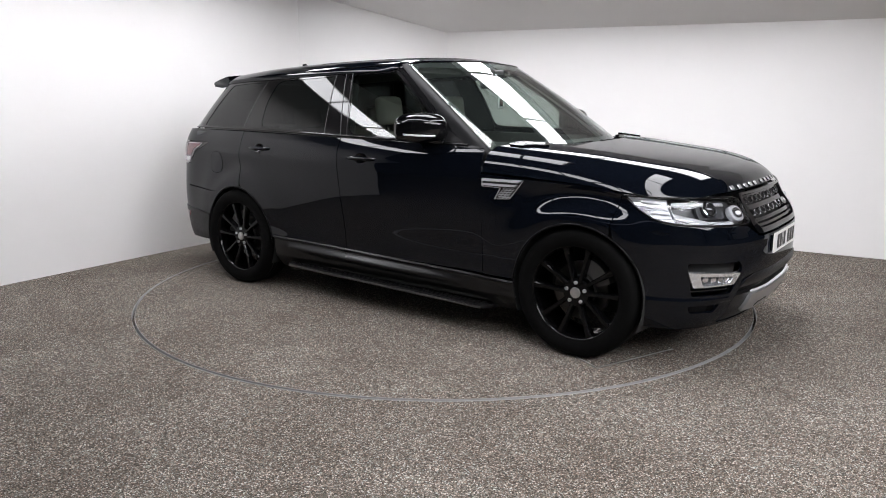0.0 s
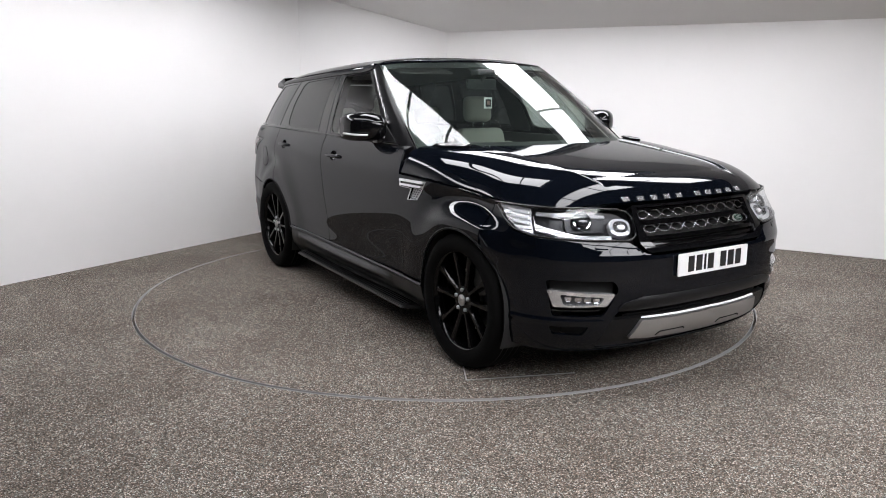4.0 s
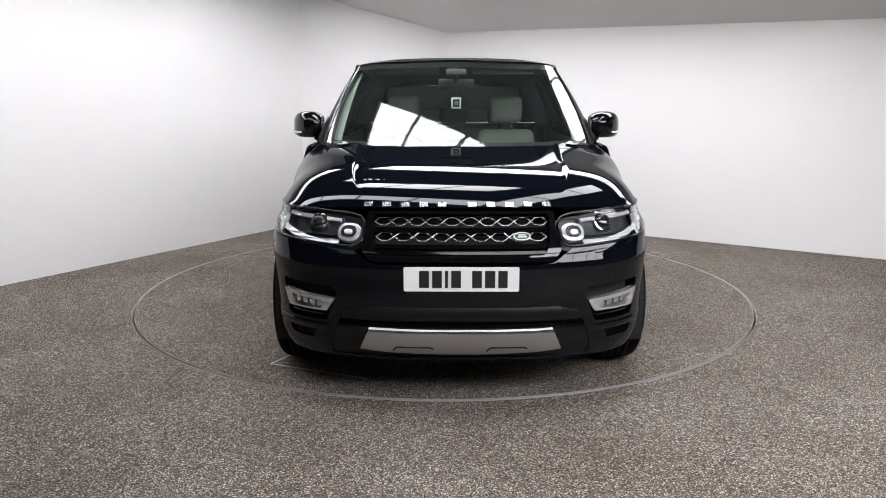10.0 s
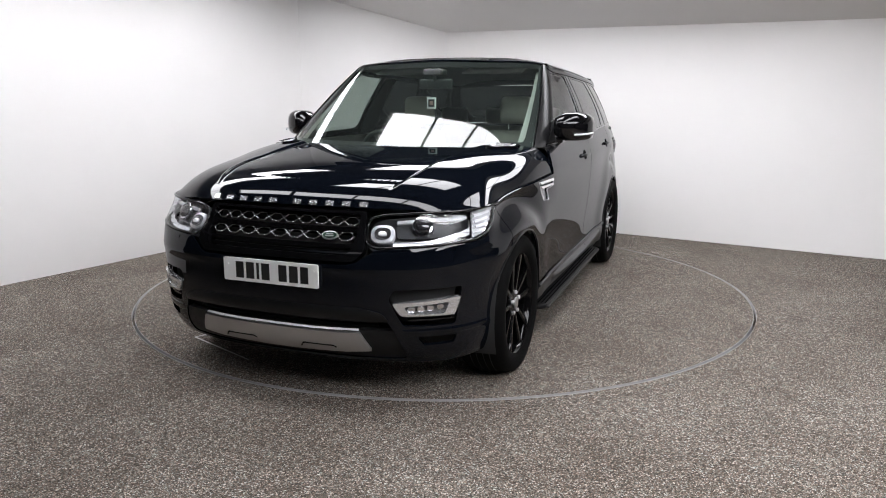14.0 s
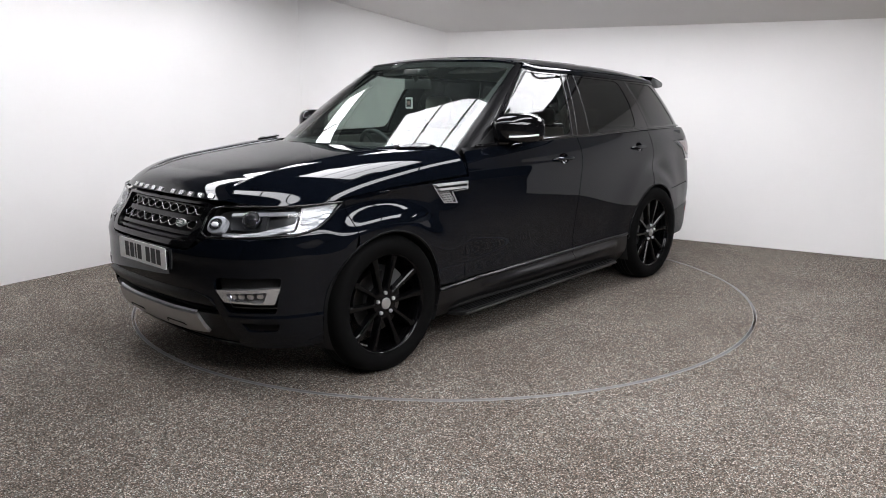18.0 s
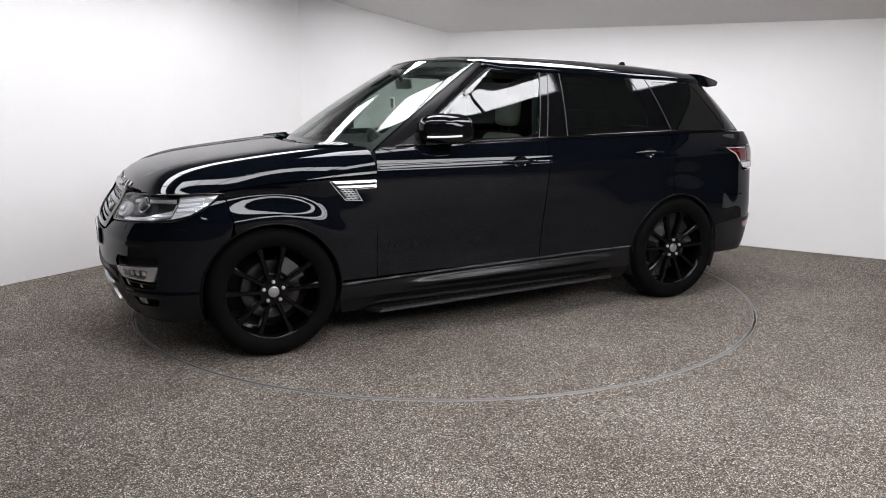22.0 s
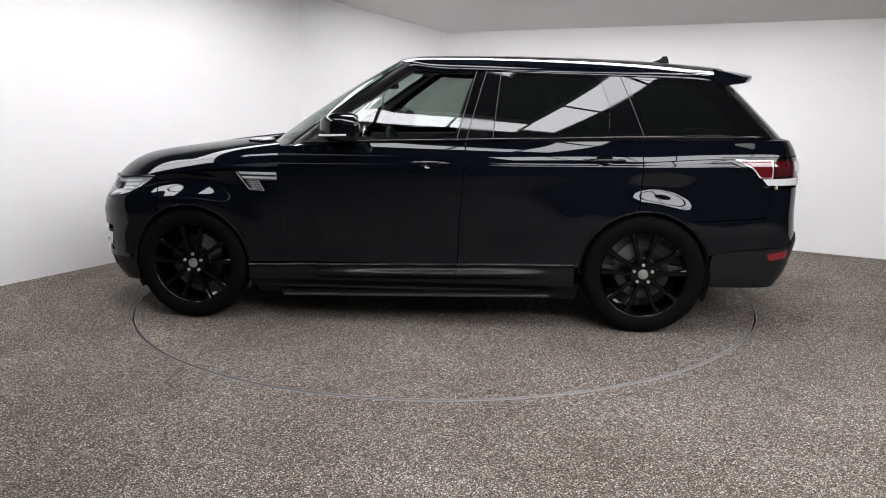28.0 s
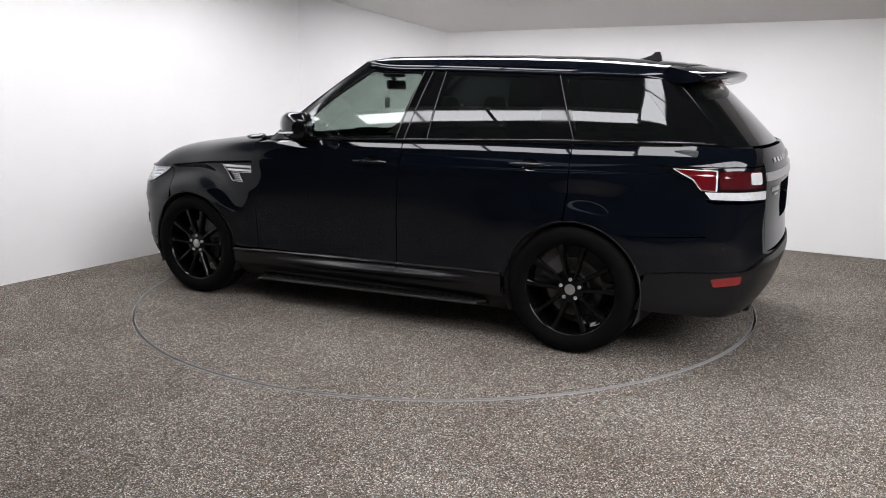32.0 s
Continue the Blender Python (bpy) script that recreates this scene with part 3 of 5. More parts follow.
def frame_at(fn, a, b, lift=0.0):
    """Pose on a skin: x to the right as seen from outside, y up the skin, z outward."""
    e = 0.004
    f = lambda p, q: Vector(fn(np.array([p]), np.array([q]))[0])
    p = f(a, b)
    du, dv = (f(a + e, b) - f(a - e, b)).normalized(), (f(a, b + e) - f(a, b - e)).normalized()
    n = du.cross(dv).normalized()
    if n.dot(Vector((p.x, p.y, 0))) < 0:
        n = -n
    right = dv.cross(n).normalized()
    m = Matrix((right, n.cross(right), n)).transposed().to_4x4()
    m.translation = p + n * lift
    return m


def mirror_m(m):
    """The pose on the car's other side."""
    s = Matrix.Diagonal((1, -1, 1, 1))
    return s @ m @ s


def ellipse(cx, cy, rx, ry, n=28, power=2.0):
    out = []
    for i in range(n):
        a = 2 * math.pi * i / n
        c, s = math.cos(a), math.sin(a)
        out.append((cx + rx * math.copysign(abs(c) ** (2 / power), c), cy + ry * math.copysign(abs(s) ** (2 / power), s)))
    return out


def disc_bm(r, depth, n=24, bevel=0.0):
    return prism_bm(ellipse(0, 0, r, r, n), depth, bevel)


def mir(pts):
    """Closes an outline given for the left half of the nose on the right half too."""
    return pts + [(-u, z) for u, z in reversed(pts)]


def mirt(pts):
    return pts + [(2 * UMAX - u, z) for u, z in reversed(pts)]


def build_shell(car):
    hx, hz, ar = HALF_BASE, HUB_Z, 0.394
    wing = [(0.838, 1.010), (1.1, 0.997), (1.4, 0.978), (1.70, 0.948), (1.664, 0.79)] + arc(hx, hz, ar, 60, 176) + [(1.065, 0.405), (0.846, 0.405)]
    vent_hole = rounded([(ux(1.118), 0.985), (ux(0.852), 0.985), (ux(0.852), 0.942), (ux(0.978), 0.938), (ux(0.940), 0.872), (ux(1.035), 0.878)][::-1], 0.005, 2)
    wings = both("front_wing", sheet(body, side_poly(wing), (0.02, 0.016), holes=[vent_hole]), M_PAINT, car)
    back = sheet(body, [(ux(1.13), 0.995), (ux(0.842), 0.995), (ux(0.842), 0.86), (ux(1.13), 0.86)][::-1], (0.02, 0.02), thick=0, lift=-0.022)
    rim = sheet(body, [(ux(1.125), 0.9880), (ux(0.849), 0.9880), (ux(0.849), 0.9390), (ux(0.971), 0.9355), (ux(0.933), 0.8685), (ux(1.037), 0.8750)][::-1], (0.02, 0.02), holes=[vent_hole], thick=0.006, lift=0.003)
    bars = [sheet(lambda a, b, zc=z: body(a, b) + np.stack([0 * a, -0.25 * (b - zc - 0.006), 0 * a], -1), [(ux(1.09 - 0.022 * k), z), (ux(0.850), z), (ux(0.850), z + 0.0125), (ux(1.105 - 0.022 * k), z + 0.0135)], (0.03, 0.006), thick=0.02, lift=0.006) for k, z in enumerate((0.9715, 0.9455))]
    mesh = []
    for r in range(5):
        for c in range(8):
            x, z = 0.925 + 0.024 * c + 0.012 * (r % 2), 0.877 + 0.0135 * r
            if 0.988 - 0.576 * (0.938 - z) < x < 1.105 - 0.775 * (0.985 - z) and z < 0.938:
                hexa = [body(np.array(ux(x + 0.012 * math.cos(q))), np.array(z + 0.007 * math.sin(q))) + np.array((0, 0.0 - 0.012, 0)) for q in np.linspace(0, 2 * math.pi, 7)[:-1]]
                mesh.append(tube(hexa, 0.0022, 5, True))
    for side, w in zip((1, -1), wings):
        fix = (lambda s: s) if side > 0 else flipped
        part("vent_well", fix(back), M_SATIN, w)
        part("vent_rim", fix(rim), M_BRIGHT, w, "thin bright chrome vent outline")
        for b in bars:
            part("vent_bar", fix(b), M_BRIGHT, w, "polished chrome vent bar")
        part("vent_mesh", fix(merged(*mesh)), M_BRIGHT, w, "chrome honeycomb mesh")
    # doors
    fdoor = [(0.840, 1.0), (0.836, 1.150), (0.3, 1.170), (-0.345, 1.184), (-0.350, 1.09), (-0.311, 0.668), (-0.300, 0.412), (0.841, 0.408)]
    rdoor = [(-0.353, 1.184), (-1.2, 1.200), (-1.428, 1.203), (-1.428, 1.0), (-1.412, 0.80)] + arc(-hx, hz, 0.403, 81, 6) + [(-1.045, 0.412), (-0.306, 0.412), (-0.317, 0.668), (-0.356, 1.09)]
    doors = []
    for name, poly, hxx, hzz in (("front_door", fdoor, -0.128, 1.055), ("rear_door", rdoor, -1.197, 1.078)):
        cup = ellipse(hxx, hzz, 0.052, 0.034, 24, 2.4)
        pair = both(name, sheet(body, side_poly(poly), (0.035, 0.012), holes=[side_poly(cup)[::-1]]), M_PAINT, car)
        well = sheet(lambda a, b, c=(ux(hxx), hzz): body(a, b) - np.stack([0 * a, 0.030 * np.clip(1 - ((a - c[0]) / 0.056) ** 2 - ((b - c[1]) / 0.038) ** 2, 0, 1), 0 * a], -1), side_poly(ellipse(hxx, hzz, 0.055, 0.037, 24, 2.4)), (0.012, 0.012), thick=0)
        grip = []
        for i, tt in enumerate(np.linspace(0, 1, 13)):
            x = hxx + 0.128 - 0.256 * tt
            lift = 0.024 * (1 - abs(2 * tt - 1) ** 4) + 0.004
            hgt = 0.0135 * (1 - 0.55 * abs(2 * tt - 1) ** 3)
            base = body(np.array(ux(x)), np.array(hzz)) + np.array((0, lift, 0.002 * (0.5 - tt)))
            grip.append([(base[0], base[1] - 0.010, base[2] - hgt), (base[0], base[1], base[2] - hgt * 0.7), (base[0], base[1] + 0.004, base[2]), (base[0], base[1], base[2] + hgt * 0.7), (base[0], base[1] - 0.010, base[2] + hgt)])
        gv = [q for row in grip for q in row]
        gf = [(i * 5 + j, i * 5 + (j + 1) % 5, (i + 1) * 5 + (j + 1) % 5, (i + 1) * 5 + j) for i in range(12) for j in range(5)] + [(0, 1, 2, 3, 4), (64, 63, 62, 61, 60)]
        for side, d in zip((1, -1), pair):
            fix = (lambda s: s) if side > 0 else flipped
            part("handle_cup", fix(well), M_BLACK, d)
            part("door_handle", fix((gv, gf)), M_PAINT, d, "body-coloured pull handle")
        doors.append(pair)
    # lower mouldings on the doors, with the long lens-shaped bulge
    def moulding(a, b):
        p = body(a, b)
        x = p[..., 0]
        e = np.clip(1 - ((x + 0.11) / 0.78) ** 2, 0, 1)
        bulge = 0.034 * np.clip(e, 0, 1) ** 0.6 * np.exp(-(((b - 0.345 + 0.02 * x) / 0.024) ** 2)) + 0.014 * np.exp(-(((b - 0.402 + 0.022 * x) / 0.007) ** 2))
        p[..., 1] += bulge * np.sign(p[..., 1] + 1e-9)
        return p
    for name, x0, x1, pair in (("front_moulding", 1.066, -0.298, doors[0]), ("rear_moulding", -0.304, -1.035, doors[1])):
        sh = sheet(moulding, side_poly([(x0, 0.411 - 0.022 * x0), (x0 + 0.008, 0.285), (x1, 0.285), (x1, 0.411 - 0.022 * x1)]), (0.03, 0.006), lift=0.002)
        for side, d in zip((1, -1), pair):
            part("lower_moulding", sh if side > 0 else flipped(sh), M_MOULD, d, "satin black lower door moulding")
    sill = [(1.07, 0.292), (1.04, 0.17), (-1.05, 0.17), (-1.07, 0.292)]
    both("sill", sheet(body, side_poly(sill), lift=-0.015), M_SATIN, car, "matt black sill")
    # side steps
    for sy in (1, -1):
        out = rounded([(0.905, 0.83), (0.84, 0.965), (-0.90, 0.975), (-0.965, 0.84)], 0.05, 5)
        bm = prism_bm([(x, y * sy) for x, y in out], 0.026, 0.006)
        step = part("side_step", moved(bm, Matrix.Translation((0, 0, 0.190))), M_SATIN, car, "black ribbed side step")
        step.rotation_euler, step.location = (0, radians(1.2), 0), (0, 0, 0.004)
        for k in range(5):
            y = (0.858 + 0.022 * k) * sy
            part("tread_rib", box_bm((-0.86, y - 0.004, 0.214), (0.80, y + 0.004, 0.2195), 0.0015, 1), M_RUBBER, step)
        part("edge_strip", box_bm((-0.89, min(0.962 * sy, 0.979 * sy), 0.196), (0.835, max(0.962 * sy, 0.979 * sy), 0.208), 0.002, 1), M_STEP, step, "dull grey metal edge strip")
        for x in (0.55, -0.02, -0.6):
            part("bracket", box_bm((x - 0.03, min(0.62 * sy, 0.86 * sy), 0.175), (x + 0.03, max(0.62 * sy, 0.86 * sy), 0.192)), M_TRIM, step)
    # quarters
    q = side_poly([(-1.434, 1.203), (-1.8, 1.207), (-2.1, 1.200)]) + [(ur(0.72), 1.190), (ur(0.64), 1.186), (ur(0.64), 1.098), (ux(-1.90), 1.098), (ux(-1.985), 1.052), (ux(-2.08), 1.015), (ux(-2.17), 0.925), (ux(-2.18), 0.735), (ux(-1.81), 0.715)]
    q += side_poly(arc(-hx, hz, ar, 118, 84)) + side_poly([(-1.420, 0.80), (-1.434, 1.0)])
    quarters = both("rear_quarter", sheet(body, q, (0.03, 0.012)), M_PAINT, car)
    flap = sheet(body, side_poly(ellipse(-1.755, 0.945, 0.082, 0.082, 40, 2.6)), (0.02, 0.02), thick=0.006, lift=0.0015)
    part("fuel_flap", flipped(flap), M_PAINT, quarters[1], "round body-coloured fuel flap")
    ring = [body(np.array(a), np.array(b)) for a, b in side_poly(ellipse(-1.755, 0.945, 0.084, 0.084, 40, 2.6))]
    part("flap_joint", flipped(tube([Vector(p) for p in ring], 0.0022, 5, True)), M_GAP, quarters[1])


def build_nose(car):
    hx, hz, ar = HALF_BASE, HUB_Z, 0.394
    lamp_low = [(ux(1.705), 0.936), (ux(1.79), 0.876), (ux(1.885), 0.826), (ux(1.985), 0.803), (uf(0.70), 0.786), (uf(0.52), 0.778)]
    top = [(ux(1.668), 0.785)] + lamp_low + [(uf(0.475), 0.752), (uf(0.43), 0.722), (uf(0.38), 0.712)]
    foot = side_poly(arc(hx, hz, ar, -20, 55))
    right = [(-u, z) for u, z in top[::-1]]
    outline = top + right + [(-u, z) for u, z in foot[::-1]] + [(uf(-0.80), 0.225), (uf(-0.5), 0.225), (uf(0.5), 0.225), (uf(0.80), 0.225)] + foot
    fog_hole = rounded([(uf(0.870), 0.605), (uf(0.60), 0.600), (uf(0.575), 0.560), (uf(0.64), 0.425), (uf(0.850), 0.425)], 0.018, 4)
    low_hole = rounded([(uf(0.43), 0.515), (uf(0.54), 0.490), (uf(0.60), 0.40), (uf(0.66), 0.245), (uf(-0.66), 0.245), (uf(-0.60), 0.40), (uf(-0.54), 0.490), (uf(-0.43), 0.515)], 0.03, 4)
    slot = rounded([(uf(0.86), 0.372), (uf(0.70), 0.372), (uf(0.73), 0.325), (uf(0.85), 0.330)], 0.012, 3)
    other = lambda h: [(-u, z) for u, z in h][::-1]

    def skin(a, b):
        p = body(a, b)
        # a step-in under the lamps' crease and a lip low down
        n = p[..., :2] / np.linalg.norm(p[..., :2], axis=-1)[..., None]
        lip = 0.010 * np.exp(-(((b - 0.392) / 0.010) ** 2)) * np.clip((np.abs(p[..., 1]) - 0.58) / 0.06, 0, 1)
        crown = 0.006 * np.exp(-(((b - 0.70) / 0.03) ** 2))
        p[..., :2] += n * (lip + crown)[..., None]
        return p

    bumper = part("front_bumper", sheet(skin, outline, (0.022, 0.02), holes=[fog_hole, other(fog_hole), low_hole, slot, other(slot)], thick=0.016), M_PAINT, car)
    # grille
    gr = [(uf(0.462), 0.938), (uf(0.455), 0.86), (uf(0.468), 0.775), (uf(0.42), 0.725)]
    g_out = rounded(mir(gr), 0.02, 4)
    g_in = rounded(mir([(uf(0.432), 0.926), (uf(0.415), 0.800), (uf(0.385), 0.752)]), 0.02, 4)
    surround = part("grille", sheet(body, g_out, (0.02, 0.012), holes=[g_in], thick=0.05, lift=0.006), M_BLACK, car, "gloss black grille with two honeycomb rows")
    part("backing", sheet(body, g_out, (0.04, 0.03), thick=0, lift=-0.07), M_GAP, surround)
    for z, h in ((0.922, 0.010), (0.862, 0.022), (0.795, 0.018), (0.768, 0.014)):
        w = 0.432 - (0.926 - z) * 0.2
        part("bar", sheet(body, [(uf(-w), z - h / 2), (uf(w), z - h / 2), (uf(w), z + h / 2), (uf(-w), z + h / 2)], (0.04, 0.008), thick=0.03, lift=-0.010), M_RIM, surround)
    for z0, w, n in ((0.892, 0.42, 10), (0.828, 0.405, 9)):
        tubes = []
        for c in range(n):
            for sgn in (1, -1):
                ya, yb = -w + 2 * w * c / n, -w + 2 * w * (c + 1) / n
                ym1, ym2 = ya + (yb - ya) * 0.3, ya + (yb - ya) * 0.7
                pts = [(ya, z0), (ym1, z0 + 0.017 * sgn), (ym2, z0 + 0.017 * sgn), (yb, z0)]
                line = [body(np.array(uf(y)), np.array(z)) - np.array((0.016, 0, 0)) for y, z in pts]
                tubes.append(tube(line, 0.0030, 6))
        part("honeycomb", merged(*tubes), M_MESH, surround, "thin bright honeycomb row")
    badge = part("badge", moved(prism_bm(ellipse(0, 0, 0.040, 0.0215, 32), 0.008, 0.002), frame_at(body, uf(0.284), 0.832, -0.002)), M_SILVER, car, "small oval badge")
    part("badge_field", moved(prism_bm(ellipse(0, 0, 0.034, 0.0165, 32), 0.002), frame_at(body, uf(0.284), 0.832, 0.0062)), M_BADGE, badge, "dark green oval field")
    for dy, w in ((0.0045, 0.034), (-0.0055, 0.042)):
        part("bar", moved(box_bm((-w / 2, dy - 0.003, 0), (w / 2, dy + 0.003, 0.001)), frame_at(body, uf(0.284), 0.832, 0.0084)), M_SILVER, badge)
    # number plate, characters as bars
    m = Matrix.Translation((2.327, 0, 0.653)) @ Matrix(((0, 0, 1, 0), (1, 0, 0, 0), (0, 1, 0, 0), (0, 0, 0, 1)))
    plate = part("number_plate", moved(prism_bm(rounded([(-0.26, -0.056), (0.26, -0.056), (0.26, 0.056), (-0.26, 0.056)], 0.008, 3), 0.006), m), M_WHITE, car, "white number plate with black bars")
    x = -0.190
    for i, w in enumerate((0.044, 0.044, 0.014, 0.044, 0, 0.044, 0.046, 0.042)):
        if w:
            part("bar", moved(box_bm((x, -0.0395, 0.006), (x + w, 0.0395, 0.0072)), m), M_INK, plate)
        x += w + 0.014 if w else 0.036
    for sx in (-0.236, 0.236):
        part("screw", moved(disc_bm(0.0055, 0.003, 12), m @ Matrix.Translation((sx, 0.024, 0.006))), M_WHITE, plate)
    part("holder", box_bm((2.255, -0.25, 0.605), (2.326, 0.25, 0.70), 0.01), M_PAINT, plate)
    # lower intake and skid plate
    part("intake", sheet(body, low_hole, (0.04, 0.03), thick=0, lift=-0.09), M_GAP, car, "dark lower intake")
    brow = rounded([(uf(0.45), 0.517), (uf(0.55), 0.492), (uf(0.58), 0.445), (uf(0.40), 0.452), (uf(-0.40), 0.452), (uf(-0.58), 0.445), (uf(-0.55), 0.492), (uf(-0.45), 0.517)], 0.02, 4)

    def browfn(a, b):
        p = body(a, b)
        p[..., 0] += 0.012 * np.cos((b - 0.485) / 0.035 * 1.5)
        return p

    part("intake_brow", sheet(browfn, brow, (0.03, 0.01), thick=0.06), M_SATIN, car, "satin black moulding over the lower intake")
    for z in (0.43, 0.408):
        part("intake_slat", sheet(body, [(uf(-0.52), z - 0.005), (uf(0.52), z - 0.005), (uf(0.52), z + 0.005), (uf(-0.52), z + 0.005)], (0.05, 0.005), thick=0.02, lift=-0.035), M_SATIN, car)
    valance = [(uf(0.60), 0.40), (uf(0.665), 0.235), (uf(-0.665), 0.235), (uf(-0.60), 0.40)]
    part("valance", sheet(body, valance, (0.04, 0.02), thick=0.03, lift=-0.006), M_SATIN, car, "satin black front valance")
    notch = lambda y0, y1: rounded([(uf(y0), 0.284), (uf(y0 + 0.022), 0.314), (uf(y1 - 0.022), 0.314), (uf(y1), 0.284)], 0.012, 3)[3:-4]
    skid = [(uf(-0.487), 0.300), (uf(-0.36), 0.288), (uf(-0.08), 0.279), (uf(0.08), 0.279), (uf(0.36), 0.288), (uf(0.487), 0.300), (uf(0.437), 0.392), (uf(0.2), 0.389), (uf(-0.2), 0.389), (uf(-0.437), 0.392)]
    sp = part("skid_plate", sheet(body, skid, (0.03, 0.02), thick=0.02, lift=0.012), M_SILVER, car, "satin silver skid plate")
    # top edge strip: its highlight is painted with a white non-metal
    lip = sheet(lambda a, b: body(a, b) - np.stack([1.6 * (b - 0.387), 0 * a, 0 * a], -1), [(uf(-0.435), 0.389), (uf(-0.2), 0.386), (uf(0.2), 0.386), (uf(0.435), 0.389), (uf(0.43), 0.397), (uf(0.2), 0.394), (uf(-0.2), 0.394), (uf(-0.43), 0.397)], (0.03, 0.004), thick=0.0, lift=0.013)
    part("skid_glint", lip, M_FROST, sp, "upper lip with its highlight put into a white colour")
    for y0, y1 in ((-0.33, -0.115), (0.115, 0.33)):
        part("notch_lip", tube([body(np.array(u), np.array(z)) + np.array((0.013, 0, 0)) for u, z in notch(y0, y1)], 0.0042, 6), M_GAP, sp)
    # fog lamps
    bez = rounded([(uf(0.866), 0.556), (uf(0.592), 0.538), (uf(0.630), 0.479), (uf(0.846), 0.473)], 0.010, 4)
    hole = rounded([(uf(0.825), 0.537), (uf(0.643), 0.523), (uf(0.662), 0.487), (uf(0.808), 0.482)], 0.016, 5)
    backs = sheet(body, fog_hole, (0.03, 0.03), thick=0, lift=-0.05)
    bezs = sheet(body, bez, (0.02, 0.012), holes=[hole], thick=0.03, lift=0.004)
    lens = sheet(body, hole, (0.02, 0.01), thick=0.0, lift=-0.004)
    for side in (1, -1):
        fix = (lambda s: s) if side > 0 else flipped
        fl = part("fog_lamp", fix(bezs), M_BEZEL, car, "fog lamp in a satin silver bezel")
        part("recess", fix(backs), M_GAP, fl)
        part("lens", fix(lens), M_LENS, fl, "clear lens")
        part("reflector", fix(sheet(body, hole, (0.02, 0.01), thick=0, lift=-0.022)), M_LAMPD, fl)
        for k in range(4):
            fm = frame_at(body, uf(0.675 + 0.040 * k), 0.505 + 0.003 * k, -0.020)
            b = prism_bm(ellipse(0, 0, 0.0180, 0.0175, 16, 2.4), 0.012, 0.005)
            part("led", moved(b, fm if side > 0 else mirror_m(fm)), M_CHROME, fl)
        hr = sheet(body, [(uf(0.865), 0.455), (uf(0.66), 0.455), (uf(0.66), 0.448), (uf(0.865), 0.448)][::-1], (0.03, 0.006), thick=0.02, lift=-0.012)
        part("lower_lip", fix(hr), M_BLACK, fl)
        wash = sheet(body, rounded([(uf(0.69), 0.775), (uf(0.63), 0.772), (uf(0.63), 0.750), (uf(0.69), 0.752)], 0.004, 2), (0.02, 0.02), thick=0.004, lift=0.002)
        part("washer_cover", fix(wash), M_PAINT, bumper)
    # headlamps
    out = [(uf(0.466), 0.880), (uf(0.470), 0.806), (uf(0.515), 0.786), (uf(0.70), 0.794), (ux(1.985), 0.811), (ux(1.885), 0.834), (ux(1.79), 0.884), (ux(1.705), 0.943), (ux(1.84), 0.944), (uf(0.76), 0.937), (uf(0.55), 0.926), (uf(0.49), 0.912)]
    out = rounded(out, 0.012, 3)
    glass_s = sheet(body, out, (0.025, 0.02), thick=0.0, lift=0.003)
    rim = [body(np.array(a), np.array(b)) for a, b in dense(out, np.array((0.03, 0.02)))]
    house = sheet(body, out, (0.03, 0.02), thick=0.0, lift=-0.065)
    for side in (1, -1):
        fix = (lambda s: s) if side > 0 else flipped
        pm = (lambda q: q) if side > 0 else mirror_m
        hl = part("headlamp", fix(house), M_LAMPD, car, "clear headlamp with chrome rings and a round projector")
        part("rim", fix(tube([Vector(p) for p in rim], 0.006, 6, True)), M_BLACK, hl)
        part("lens", fix(glass_s), M_LENS, hl, "clear outer lens")
        # inner square lamp with its light ring
        fm = frame_at(body, uf(0.545), 0.848, -0.038)
        part("inner_ring", moved(joined(prism_bm(ellipse(0, 0, 0.056, 0.047, 40, 2.5), 0.034, 0.006)), pm(fm)), M_RING, hl, "broad bright light ring")
        part("inner_bowl", moved(prism_bm(ellipse(0, 0, 0.038, 0.030, 36, 2.4), 0.008), pm(fm @ Matrix.Translation((0, 0, 0.031)))), M_MESH, hl)
        part("inner_bulb", moved(prism_bm(ellipse(0, 0, 0.019, 0.012, 24, 3.0), 0.012, 0.004), pm(fm @ Matrix.Translation((0, -0.004, 0.036)))), M_REFLECT, hl)
        # projector
        fm = frame_at(body, uf(0.735), 0.886, -0.052)
        part("projector_ring", moved(disc_bm(0.047, 0.030, 32, 0.004), pm(fm)), M_CHROME, hl)
        lensv = [(0.0001, 0.020)] + [(0.038 * math.sin(a), 0.020 * math.cos(a)) for a in np.linspace(0.15, 1.57, 7)]
        lv, lf = lathe(lensv, 28, "z")
        mm = pm(fm @ Matrix.Translation((0, 0, 0.030)))
        part("projector_lens", ([tuple(mm @ Vector(p)) for p in lv], lf), M_BALL, hl, "dark glass projector")
        part("projector_bezel", fix(sheet(body, rounded([(uf(0.60), 0.915), (uf(0.61), 0.842), (uf(0.81), 0.842), (uf(0.82), 0.922)], 0.02, 4), (0.02, 0.015), holes=[rounded([(uf(0.683), 0.922), (uf(0.683), 0.850), (uf(0.787), 0.850), (uf(0.787), 0.918)], 0.03, 5)], thick=0.02, lift=-0.040)), M_LAMPD, hl)
        # bright bar under the projector, kicking up on the outside
        bar = [(uf(0.592), 0.824), (uf(0.70), 0.824), (uf(0.775), 0.832), (ux(1.985), 0.872), (ux(1.965), 0.905), (ux(1.995), 0.846), (uf(0.775), 0.812), (uf(0.70), 0.806), (uf(0.596), 0.806)]
        part("light_guide", fix(ribs(bar, -0.022, 0.017)), M_REFLECT, hl, "bright frosted light guide")
